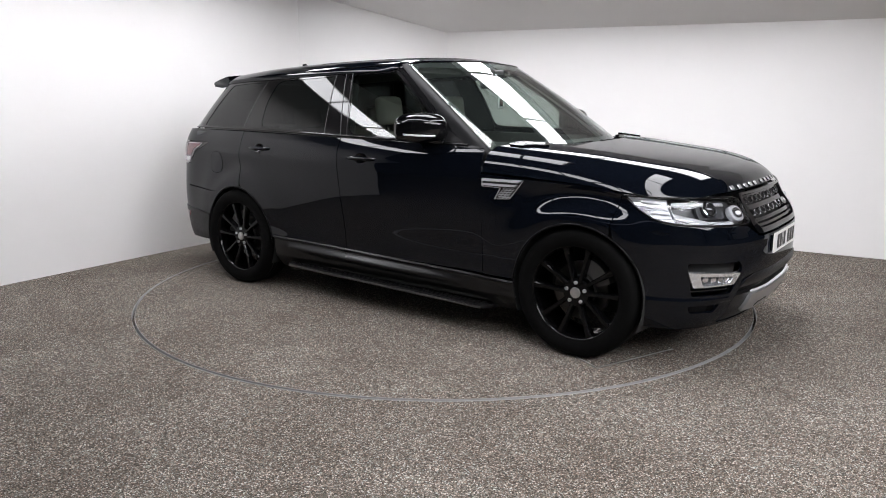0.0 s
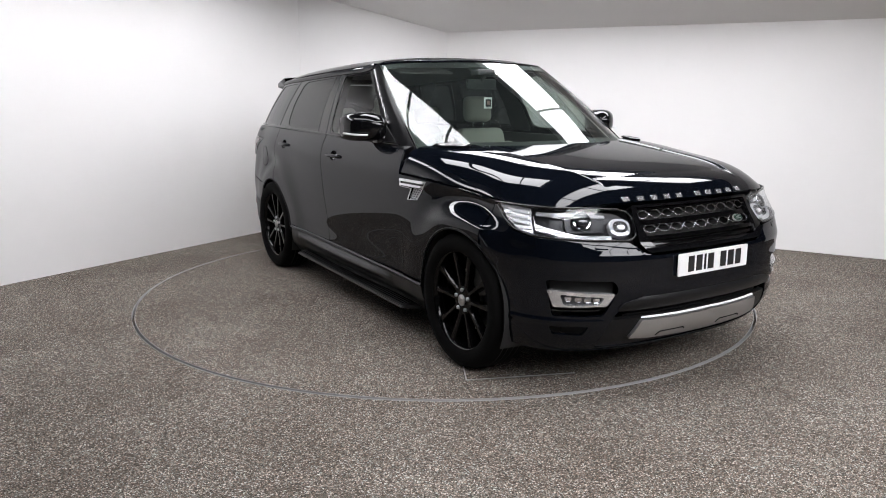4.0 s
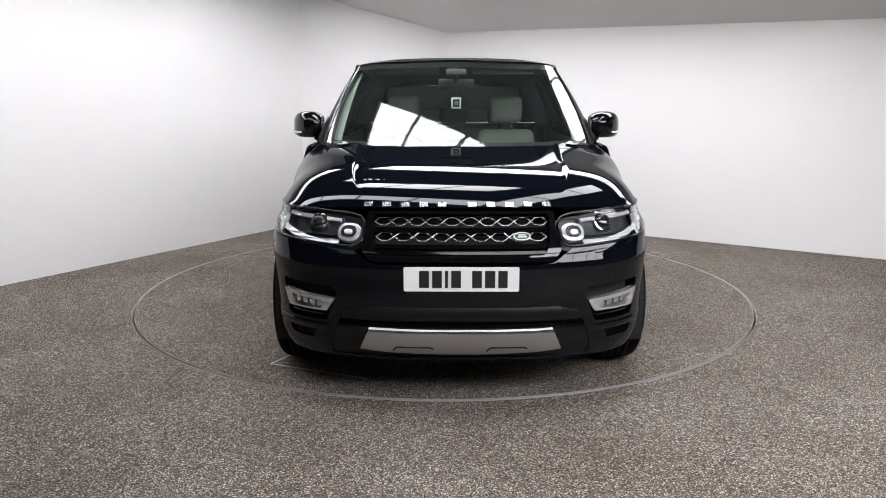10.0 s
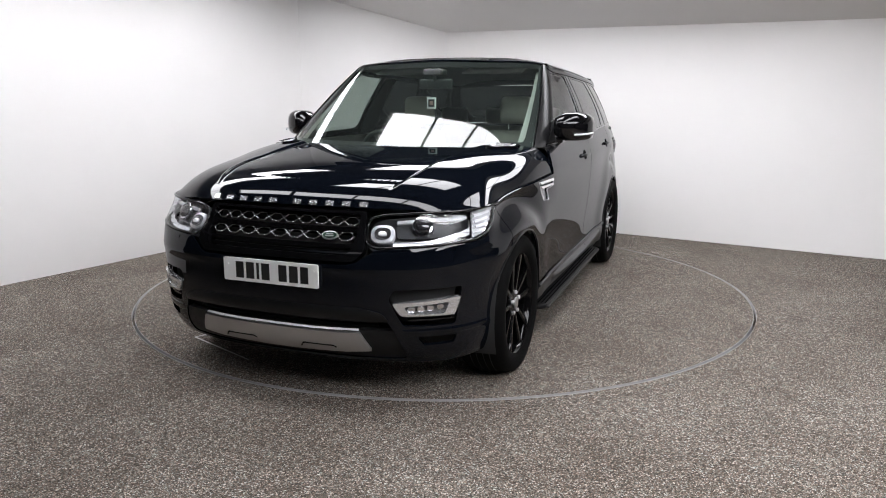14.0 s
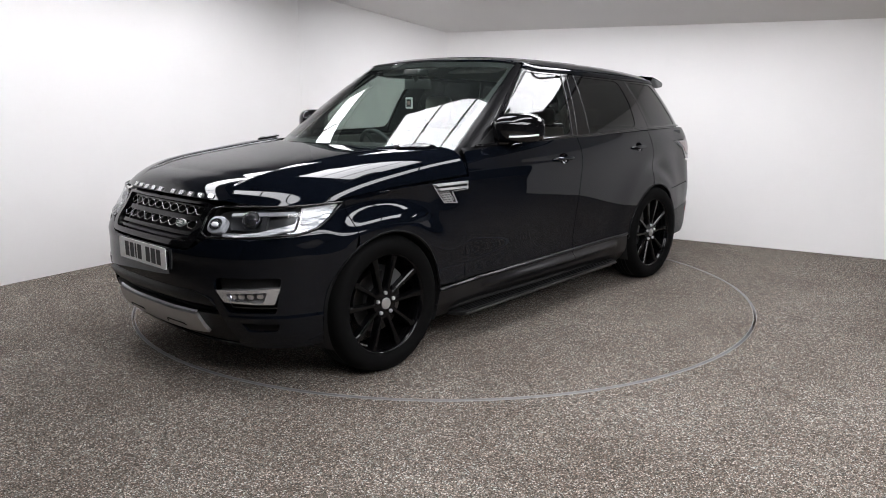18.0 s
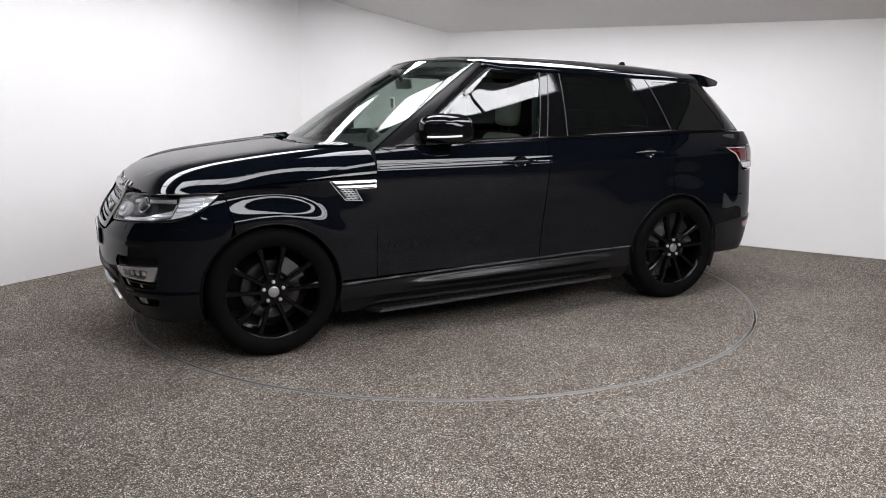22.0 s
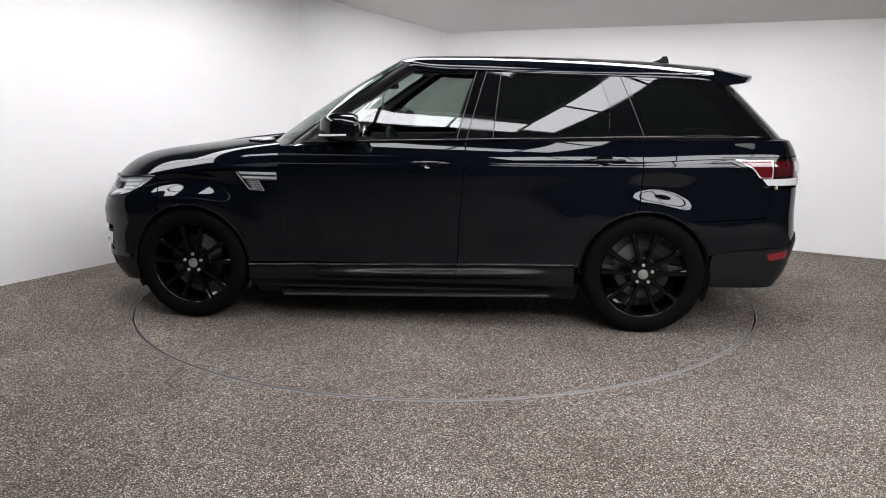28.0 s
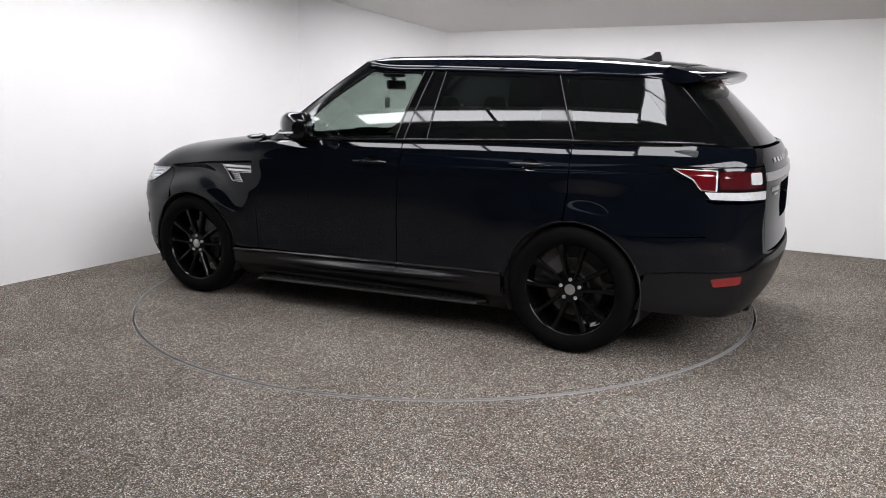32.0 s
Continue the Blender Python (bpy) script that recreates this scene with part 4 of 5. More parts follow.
        # outer side block of bright prisms running back to a point
        blk = [(ux(1.990), 0.828), (ux(1.90), 0.842), (ux(1.805), 0.886), (ux(1.728), 0.938), (ux(1.86), 0.939), (ux(1.945), 0.934), (ux(1.958), 0.890)]
        part("side_reflector", fix(ribs(blk, -0.016, 0.019)), M_REFLECT, hl, "bright ribbed side reflector")
        for k in range(3):
            z = 0.858 + 0.024 * k
            xa, xb = 1.955 - 0.006 * k, 1.868 - 0.030 * k
            part("prism", fix(sheet(body, [(ux(xa), z), (ux(xb), z + 0.008), (ux(xb), z + 0.019), (ux(xa), z + 0.013)][::-1], (0.02, 0.01), thick=0.012, lift=-0.004)), M_FROST, hl)
        # pale strip added in place of a reflection streak on the lens
        part("lens_streak", fix(ribs([(uf(0.61), 0.902), (uf(0.76), 0.910), (ux(1.975), 0.913), (ux(1.975), 0.927), (uf(0.76), 0.924), (uf(0.61), 0.914)], -0.028, 0.03)), M_REFLECT, hl)
    return bumper


def ribs(poly, lift, pitch=0.02):
    """A ribbed reflector: the outline cut into level bands, each leaning so that it looks upward."""
    zs = [z for _, z in poly]
    lo, out = min(zs), []
    for k in range(int((max(zs) - lo) / pitch) + 1):
        z0, z1 = lo + k * pitch, min(lo + (k + 1) * pitch, max(zs))
        band = poly
        for at, sg in ((z0, 1), (z1, -1)):
            cut = []
            for (ua, za), (ub, zb) in zip(band, band[1:] + band[:1]):
                da, db = (za - at) * sg, (zb - at) * sg
                if da >= 0:
                    cut.append((ua, za))
                if da * db < 0:
                    cut.append((ua + (ub - ua) * da / (da - db), at))
            band = cut
        if len(band) < 3 or z1 - z0 < 0.004:
            continue
        lean = lambda a, b, zc=(z0 + z1) / 2: body(a, b) + np.stack([np.interp(np.abs(a), PU, PN[:, 0]), np.interp(np.abs(a), PU, PN[:, 1]) * np.sign(a), 0 * a], -1) * (-0.4 * (b - zc))[..., None]
        out.append(sheet(lean, band, (0.02, 0.02), thick=0.01, lift=lift))
    return merged(*out)


def build_tail(car):
    hx, hz, ar = HALF_BASE, HUB_Z, 0.394
    half = side_poly(arc(-hx, hz, ar, 164, 116)) + [(ux(-1.81), 0.709), (ux(-2.178), 0.728), (ux(-2.168), 0.918), (ux(-2.21), 0.905), (ur(0.64), 0.905), (ur(0.605), 0.66), (ur(0.56), 0.625), (ur(0.40), 0.612)]
    lowh = [(ux(-1.868), 0.470), (ux(-1.88), 0.508), (ux(-2.05), 0.528), (ur(0.79), 0.545), (ur(0.62), 0.60), (ur(0.40), 0.605)]
    up = [(ux(-1.88), 0.512), (ux(-2.05), 0.533), (ur(0.79), 0.550), (ur(0.62), 0.606), (ur(0.40), 0.611)]
    outline = mirt(half) + [(2 * UMAX - a, b) for a, b in up] + up[::-1]
    part("rear_bumper", sheet(body, outline, (0.025, 0.02), thick=0.02), M_PAINT, car)
    lo = mirt([(ux(-1.83), 0.300), (ux(-1.858), 0.40)] + lowh)
    lo = lo + [(ur(-0.72), 0.285), (ur(0.72), 0.285)]

    def lowfn(a, b):
        p = body(a, b)
        p[..., 0] -= 0.012 * np.exp(-(((b - 0.56) / 0.05) ** 2)) * np.clip((-p[..., 0] - 2.2) / 0.15, 0, 1)
        return p

    skirt = part("rear_skirt", sheet(lowfn, lo, (0.03, 0.02), thick=0.03, lift=0.003), M_SATIN, car, "satin black lower rear bumper")
    refl = rounded([(ur(0.80), 0.525), (ux(-2.215), 0.505), (ux(-2.235), 0.462), (ur(0.80), 0.478)], 0.008, 3)
    rs = sheet(body, refl, (0.02, 0.015), thick=0.01, lift=0.008)
    for side in (1, -1):
        part("reflector", rs if side > 0 else flipped(rs), M_REFL, skirt, "red reflector")
        v, f = lathe([(0.030, 0.0), (0.038, 0.004), (0.042, 0.0), (0.042, -0.10), (0.036, -0.10), (0.036, -0.01)], 24, "z")
        mm = Matrix.Translation((-2.345, 0.60 * side, 0.305)) @ Matrix.Rotation(radians(-90), 4, "Y")
        part("exhaust_tip", ([tuple(mm @ Vector((p[0] * 0.8, p[1] * 1.5, p[2]))) for p in v], f), M_STEEL, skirt, "steel exhaust tip")
    part("diffuser", box_bm((-2.38, -0.5, 0.25), (-2.2, 0.5, 0.30), 0.02), M_SATIN, skirt)
    # tailgate with its plate recess
    tg = mirt([(ur(0.598), 0.63), (ur(0.632), 0.90), (ur(0.634), 1.098), (ur(0.66), 1.183)])
    rec = rounded([(ur(0.33), 0.985), (ur(0.33), 0.86), (ur(0.25), 0.775), (ur(-0.25), 0.775), (ur(-0.33), 0.86), (ur(-0.33), 0.985)], 0.02, 4)
    gate = part("tailgate", sheet(body, tg, (0.03, 0.02), holes=[rec], thick=0.06), M_PAINT, car)
    part("recess", sheet(body, rec, (0.04, 0.03), thick=0, lift=-0.08), M_BLACK, gate)
    part("rear_plate", box_bm((-2.424, -0.26, 0.83), (-2.418, 0.26, 0.94), 0.002, 1), M_YELLOW, gate, "yellow number plate in the recess")
    part("trim_strip", sheet(body, [(ur(0.632), 1.060), (ur(0.632), 1.015), (ur(-0.632), 1.015), (ur(-0.632), 1.060)], (0.03, 0.012), thick=0.02, lift=0.008), M_SILVER, gate, "satin silver trim strip")
    for k in range(10):
        y = 0.44 - 0.095 * k - (0.03 if k > 4 else 0)
        b = box_bm((-0.022, -0.014, 0), (0.022, 0.014, 0.005), 0.001, 1)
        part("lettering_bar", moved(b, frame_at(body, ur(y), 1.115, 0.001)), M_SILVER, gate)
    for k in range(5):
        part("lettering_bar", moved(box_bm((-0.012, -0.011, 0), (0.012, 0.011, 0.004)), frame_at(body, ur(0.54 - 0.03 * k), 0.965, 0.001)), M_SILVER, gate)
    part("lettering_bar", moved(box_bm((-0.04, -0.006, 0), (0.04, 0.006, 0.004)), frame_at(body, ur(0.47), 0.935, 0.001)), M_SILVER, gate)
    # tail lamps
    hou = rounded([(ux(-1.895), 1.092), (ur(0.642), 1.092), (ur(0.642), 0.912), (ux(-2.165), 0.930), (ux(-2.08), 1.020), (ux(-1.985), 1.058)], 0.006, 2)
    red = rounded([(ux(-2.000), 1.080), (ux(-2.212), 1.075), (ux(-2.212), 0.977), (ux(-2.142), 0.980), (ux(-2.096), 1.034), (ux(-2.052), 1.055)], 0.005, 3)
    red_line = rounded([(ux(-1.985), 1.085), (ux(-2.222), 1.080), (ux(-2.222), 0.972), (ux(-2.135), 0.975), (ux(-2.09), 1.030), (ux(-2.045), 1.050)], 0.006, 3)
    red2 = rounded([(ux(-2.232), 1.074), (ur(0.685), 1.074), (ur(0.685), 0.985), (ux(-2.232), 0.982)], 0.008, 3)
    low = rounded([(ux(-2.155), 0.968), (ur(0.648), 0.968), (ur(0.648), 0.922), (ux(-2.19), 0.930)], 0.006, 3)
    sq = rounded([(ur(0.775), 1.066), (ur(0.70), 1.066), (ur(0.70), 1.005), (ur(0.775), 1.005)], 0.012, 4)
    for side in (1, -1):
        fix = (lambda s: s) if side > 0 else flipped
        tl = part("tail_lamp", fix(sheet(body, hou, (0.025, 0.02), thick=0.02, lift=0.002)), M_BLACK, car, "dark tail lamp with red and clear blocks")
        part("light_line", fix(sheet(body, red_line, (0.02, 0.015), thick=0.004, lift=0.006)), M_FROST2, tl, "pale light line")
        part("red_block", fix(sheet(body, red, (0.02, 0.015), thick=0.004, lift=0.0095)), M_REDL, tl, "deep red block")
        part("red_block", fix(sheet(body, red2, (0.02, 0.015), thick=0.004, lift=0.0065)), M_REDL2, tl, "smoked red block")
        part("clear_block", fix(sheet(body, sq, (0.015, 0.012), thick=0.006, lift=0.012)), M_STEEL2, tl, "clear square lamp")
        part("clear_strip", fix(sheet(body, low, (0.02, 0.012), thick=0.006, lift=0.007)), M_FROST2, tl, "clear lower strip")


def build_upper(car):
    xs = np.linspace(-1.95, 0.0, 40)
    front = [tuple(HEAD_F(np.array(v))[:2] + np.array((0.004, 0))) for v in (3.1, 2.8, 2.4, 2, 1.5, 1, 0.5, 0)]
    front += [(x, -y) for x, y in front[-2::-1]]
    rp = [(x, float(ROOF_W(x)) - 0.004) for x in xs] + front + [(x, -float(ROOF_W(x)) + 0.004) for x in xs[::-1]]
    roof = part("roof", sheet(roof_fn, rp, step=(0.05, 0.035)), M_PAINT, car)
    sun = rounded([(0.03, 0.50), (-0.95, 0.52), (-0.95, -0.52), (0.03, -0.50)], 0.05, 4)
    part("roof_glass", sheet(roof_fn, sun, step=(0.05, 0.04), thick=0.004, lift=0.002), M_BLACK, roof, "black panoramic roof glass")
    fin_o = [(-1.55, 0.0), (-1.595, 0.012), (-1.64, 0.030), (-1.662, 0.050), (-1.690, 0.052), (-1.698, 0.030), (-1.706, 0.0)]
    fin = bmesh.new()
    rows = []
    for sgn in (1, -1):
        rows.append([fin.verts.new((x, sgn * (0.016 * (1 - h / 0.07) + 0.002), float(roof_fn(np.array(x), np.array(0.0))[2]) - 0.004 + h * 1.12)) for x, h in fin_o])
    fin.faces.new(rows[0])
    fin.faces.new(rows[1][::-1])
    for i in range(len(fin_o)):
        j = (i + 1) % len(fin_o)
        fin.faces.new([rows[0][j], rows[0][i], rows[1][i], rows[1][j]])
    bmesh.ops.recalc_face_normals(fin, faces=list(fin.faces))
    part("antenna_fin", fin, M_DULL, roof, "small black shark-fin antenna", smooth=False)
    # screen surround, header and pillars
    part("windscreen", sheet(upper, [(-3.22, -0.02), (3.22, -0.02), (3.27, 0.985), (-3.27, 0.985)], step=(0.12, 0.06), thick=0), M_GLASS, car, "clear tinted windscreen")
    frit_in = rounded([(-2.92, 0.075), (2.92, 0.075), (3.08, 0.93), (0.9, 0.915), (-0.9, 0.915), (-3.08, 0.93)], 0.09, 4)
    part("screen_border", sheet(upper, [(-3.22, -0.02), (3.22, -0.02), (3.27, 0.985), (-3.27, 0.985)], (0.12, 0.06), holes=[frit_in], thick=0, lift=-0.006), M_INK, car, "black printed windscreen border")
    both("pillar", sheet(upper, [(3.05, -0.15), (4.1, -0.15), (4.0, -0.06), (4.42, 1.0), (3.29, 1.005), (3.245, -0.03)], step=(0.08, 0.05)), M_DULL, car, "black windscreen pillar")
    both("pillar_trim", sheet(upper, [(3.255, -0.02), (3.285, -0.02), (3.325, 1.0), (3.30, 1.0)], step=(0.04, 0.06), thick=0.006, lift=0.006), M_BLACK, car)
    both("pillar_lining", sheet(upper, [(2.72, 0.05), (3.5, 0.02), (3.6, 0.97), (2.98, 0.95)], step=(0.1, 0.07), thick=0, lift=-0.045, side=1), M_LINER2, car, "pale inner pillar lining")
    # side windows in a gloss black surround
    fg = rounded(up_poly([(0.54, 0.05), (-0.290, 0.045), (-0.405, 0.935), (0.02, 0.935)]), 0.12, 4)
    rg = rounded(up_poly([(-0.515, 0.045), (-1.225, 0.045), (-1.225, 0.5), (-1.165, 0.925), (-0.555, 0.93)]), 0.12, 4)
    qg = rounded(up_poly([(-1.455, 0.045), (-2.015, 0.045), (-1.745, 0.91), (-1.335, 0.92)]), 0.10, 4)
    surf = up_poly([(0.66, 0.0), (-0.36, 0.0), (-1.43, 0.0), (-2.08, 0.0)]) + [(10.35, 0.0), (10.35, 0.97)] + up_poly([(-1.70, 0.975), (-1.2, 0.975), (-0.45, 0.975), (0.03, 0.975)])
    both("window_surround", sheet(upper, surf, (0.07, 0.05), holes=[fg, rg, qg], thick=0.012), M_BLACK, car, "gloss black window surround")
    for name, poly, m, lab in (("front_window", fg, M_SIDE, "clear tinted side window"), ("rear_window_pane", rg, M_PRIV, "dark privacy side window"), ("quarter_window", qg, M_PRIV, "dark privacy quarter window")):
        both(name, sheet(upper, poly, (0.08, 0.06), thick=0, lift=-0.003), m, car, lab)
    # seals between the doors, belt and cant rail
    for x0, x1 in ((-0.352, -0.468), (-0.515, -0.558), (-0.292, -0.407), (-1.437, -1.285)):
        line = [upper(np.array(vx(x0 + (x1 - x0) * s, s)), np.array(s)) + np.array((0, 0.001, 0)) for s in np.linspace(0.0, 0.96, 12)]
        both("seal", tube([Vector(p) for p in line], 0.0024, 6), M_SEAL, car)
    belt = [upper(np.array(v), np.array(0.015)) + np.array((0, 0.006, 0)) for v in np.linspace(3.85, 9.95, 56)]
    both("belt_trim", tube([Vector(p) for p in belt], 0.0075, 8), M_BLACK, car, "gloss black belt trim")
    xw = np.linspace(0.84, -2.02, 60)
    top_z = np.interp(-xw, (-0.827, -0.3, 0.345, 1.2, 1.43, 2.1), (1.150, 1.170, 1.184, 1.200, 1.203, 1.200))
    sh_v = []
    for x, z in zip(xw, top_z):
        a, b = body(np.array(ux(x)), np.array(z - 0.006)), upper(np.array(vx(x, 0.0)) if x < 0.75 else np.array(3.4), np.array(0.01))
        sh_v += [tuple(a - np.array((0, 0.004, 0))), tuple((a + b) / 2 + np.array((0, 0, 0.002))), tuple(b - np.array((0, 0.004, 0)))]
    sh_f = [(i * 3 + j, (i + 1) * 3 + j, (i + 1) * 3 + j + 1, i * 3 + j + 1) for i in range(59) for j in range(2)]
    both("waist_seal", (sh_v, sh_f), M_BLACK, car)
    rail_v, rail_f = [], []
    vs = np.linspace(3.75, 11.2, 60)
    for v in vs:
        for s, out, up in ((0.965, 0.004, 0.0), (0.99, 0.008, 0.006), (1.0, 0.004, 0.016), (1.0, -0.010, 0.020)):
            p = upper(np.array(v), np.array(s))
            rail_v.append((p[0], p[1] + out, p[2] + up))
    k = 4
    rail_f = [(i * k + j, i * k + j + 1, (i + 1) * k + j + 1, (i + 1) * k + j) for i in range(len(vs) - 1) for j in range(k - 1)]
    both("cant_rail", (rail_v, rail_f), M_PAINT, car, "body-coloured roof edge")
    # rear window and spoiler
    part("rear_window", sheet(upper, [(10.30, -0.01), (2 * VMAX - 10.30, -0.01), (2 * VMAX - 10.30, 0.97), (10.30, 0.97)], step=(0.1, 0.06), thick=0.004), M_PRIV, car, "dark sloping rear window")
    for sgn in (1, -1):
        edge = [upper(np.array(10.42), np.array(s)) for s in np.linspace(0.0, 0.93, 12)]
        pts = [Vector((p[0], p[1] * sgn, p[2])) for p in edge]
        part("window_fillet", tube(pts, 0.005, 8), M_BLACK, car)

    def spoil(a, b):
        # a across the car, b from the roof (0) to the trailing lip (1)
        w = np.abs(a)
        x0, x1 = -1.90 + 0.02 * (w / 0.66) ** 2, -2.19 + 0.13 * (w / 0.66) ** 3
        x = x0 + (x1 - x0) * b
        z = 1.649 - 0.030 * (w / 0.66) ** 2 + (-0.030 - 0.004) * b - 0.012 * b**2
        return np.stack([x, a, z + 0.0 * a], -1)

    n, mrow = 33, 8
    v, f = [], []
    for i in range(n):
        y = -0.665 + 1.33 * i / (n - 1)
        prof = [spoil(np.array(y), np.array(q)) for q in np.linspace(0, 1, mrow)]
        tip = prof[-1]
        prof += [tip + np.array((-0.006, 0, -0.012)), tip + np.array((0.006, 0, -0.034)), tip + np.array((0.10, 0, -0.046)), tip + np.array((0.22, 0, -0.030))]
        v += [tuple(p) for p in prof]
    k = mrow + 4
    f = [(i * k + j, (i + 1) * k + j, (i + 1) * k + j + 1, i * k + j + 1) for i in range(n - 1) for j in range(k - 1)]
    f += [tuple(range(k)), tuple((n - 1) * k + j for j in range(k))[::-1]]
    sp = part("spoiler", (v, f), M_PAINT, car, "body-coloured roof spoiler")
    part("brake_light", box_bm((-2.10, -0.16, 1.535), (-2.075, 0.16, 1.548), 0.003), M_REDL, sp)
    # bonnet
    outer = [body(np.array(u), np.array(0.962) if u < 0.85 else HOOD_S(np.interp(u, PU, PQ[:, 0]))) for u in np.linspace(0, ux(0.842), 90)]
    left = [(float(p[0]) - 0.004, float(p[1]) - 0.003) for p in outer]
    rear = [(0.838, 0.885), (0.865, 0.845), (0.93, 0.78), (1.05, 0.6), (1.135, 0.3), (1.155, 0)]
    hp = left + rear + [(x, -y) for x, y in rear[-2::-1]] + [(x, -y) for x, y in left[:0:-1]]
    qs = np.linspace(-1, 1, 401)
    side = lambda x, y: float(np.interp(y / np.interp(x, _HX, _HY), qs * (1.35 - 0.35 * qs * qs), qs))
    hp = [(x, math.copysign(0.994, y) if x < 1.9 and abs(y) > 0.9 * np.interp(x, _HX, _HY) else side(x, y)) for x, y in hp]
    bonnet = part("bonnet", sheet(hood_r, hp, step=(0.024, 0.013), thick=0.02), M_PAINT, car)
    part("cowl", sheet(lambda a, b: np.stack([a, b, 1.122 - 0.006 * (b / 0.8) ** 2], -1), [(1.19, 0), (1.16, 0.35), (1.07, 0.64), (0.95, 0.83), (0.72, 0.87), (0.72, -0.87), (0.95, -0.83), (1.07, -0.64), (1.16, -0.35)][::-1], (0.08, 0.08), thick=0.02), M_SATIN, car, "black plastic cowl under the screen")
    for sgn in (1, -1):
        o = rounded([(1.135, 0.700), (1.105, 0.638), (0.950, 0.698), (0.912, 0.800), (1.00, 0.800)], 0.02, 4)
        o = [(x, y * sgn) for x, y in o]
        vent = part("bonnet_vent", sheet(hood_fn, o, (0.02, 0.02), thick=0.01, lift=0.010), M_BLACK, bonnet, "dark slatted bonnet vent")
        i = rounded([(1.108, 0.700), (1.083, 0.658), (0.970, 0.708), (0.941, 0.780), (0.995, 0.783)], 0.012, 3)
        part("vent_mesh", sheet(hood_fn, [(x, y * sgn) for x, y in i], (0.02, 0.02), thick=0.002, lift=0.012), M_MESH2, vent, "silver-grey vent mesh")
        for q in range(5):
            x = 0.970 + 0.026 * q
            p0, p1 = hood_fn(np.array(x - 0.012), np.array(0.772 * sgn)), hood_fn(np.array(x + 0.012), np.array(0.692 * sgn))
            part("vent_slat", tube([Vector(p0) + Vector((0, 0, 0.014)), Vector(p1) + Vector((0, 0, 0.013))], 0.0018, 6), M_BLACK, vent)
    # lettering along the bonnet's lip as plain bars
    xs_try = np.linspace(1.9, 2.2, 400)
    for k in range(10):
        y = -0.415 + 0.083 * k + (0.05 if k > 4 else 0)
        y *= 0.83 / 0.797
        z = hood_fn(xs_try, np.full_like(xs_try, y))[:, 2]
        x = float(xs_try[np.argmin(abs(z - 0.966))])
        p = Vector(hood_fn(np.array([x]), np.array([y]))[0])
        dx = Vector(hood_fn(np.array([x + 0.01]), np.array([y]))[0]) - p
        dy = Vector(hood_fn(np.array([x]), np.array([y + 0.01]))[0]) - p
        n3 = dx.cross(dy).normalized()
        upv = (-dx).normalized()
        rt = upv.cross(n3).normalized()
        mm = Matrix((rt, upv, n3)).transposed().to_4x4()
        mm.translation = p + n3 * 0.001
        part("lettering_bar", moved(box_bm((-0.020, -0.0125, 0), (0.020, 0.0125, 0.004), 0.001, 1), mm), M_LETTER, bonnet, "" if k else "silver lettering bar")
    # wipers
    for a, b in (((0.99, -0.62, 1.140), (1.075, 0.02, 1.153)), ((0.955, 0.70, 1.140), (1.085, 0.14, 1.152))):
        a, b = Vector(a), Vector(b)
        w = part("wiper", tube([a, a.lerp(b, 0.5) + Vector((0.03, 0, 0.006)), b], 0.008, 6), M_INK, car, "black wiper")
        part("blade", tube([a.lerp(b, 0.2) + Vector((0.005, 0, 0.012)), a.lerp(b, 0.6) + Vector((0.02, 0, 0.010)), b + Vector((-0.01, 0, 0.008))], 0.006, 6), M_RUBBER, w)


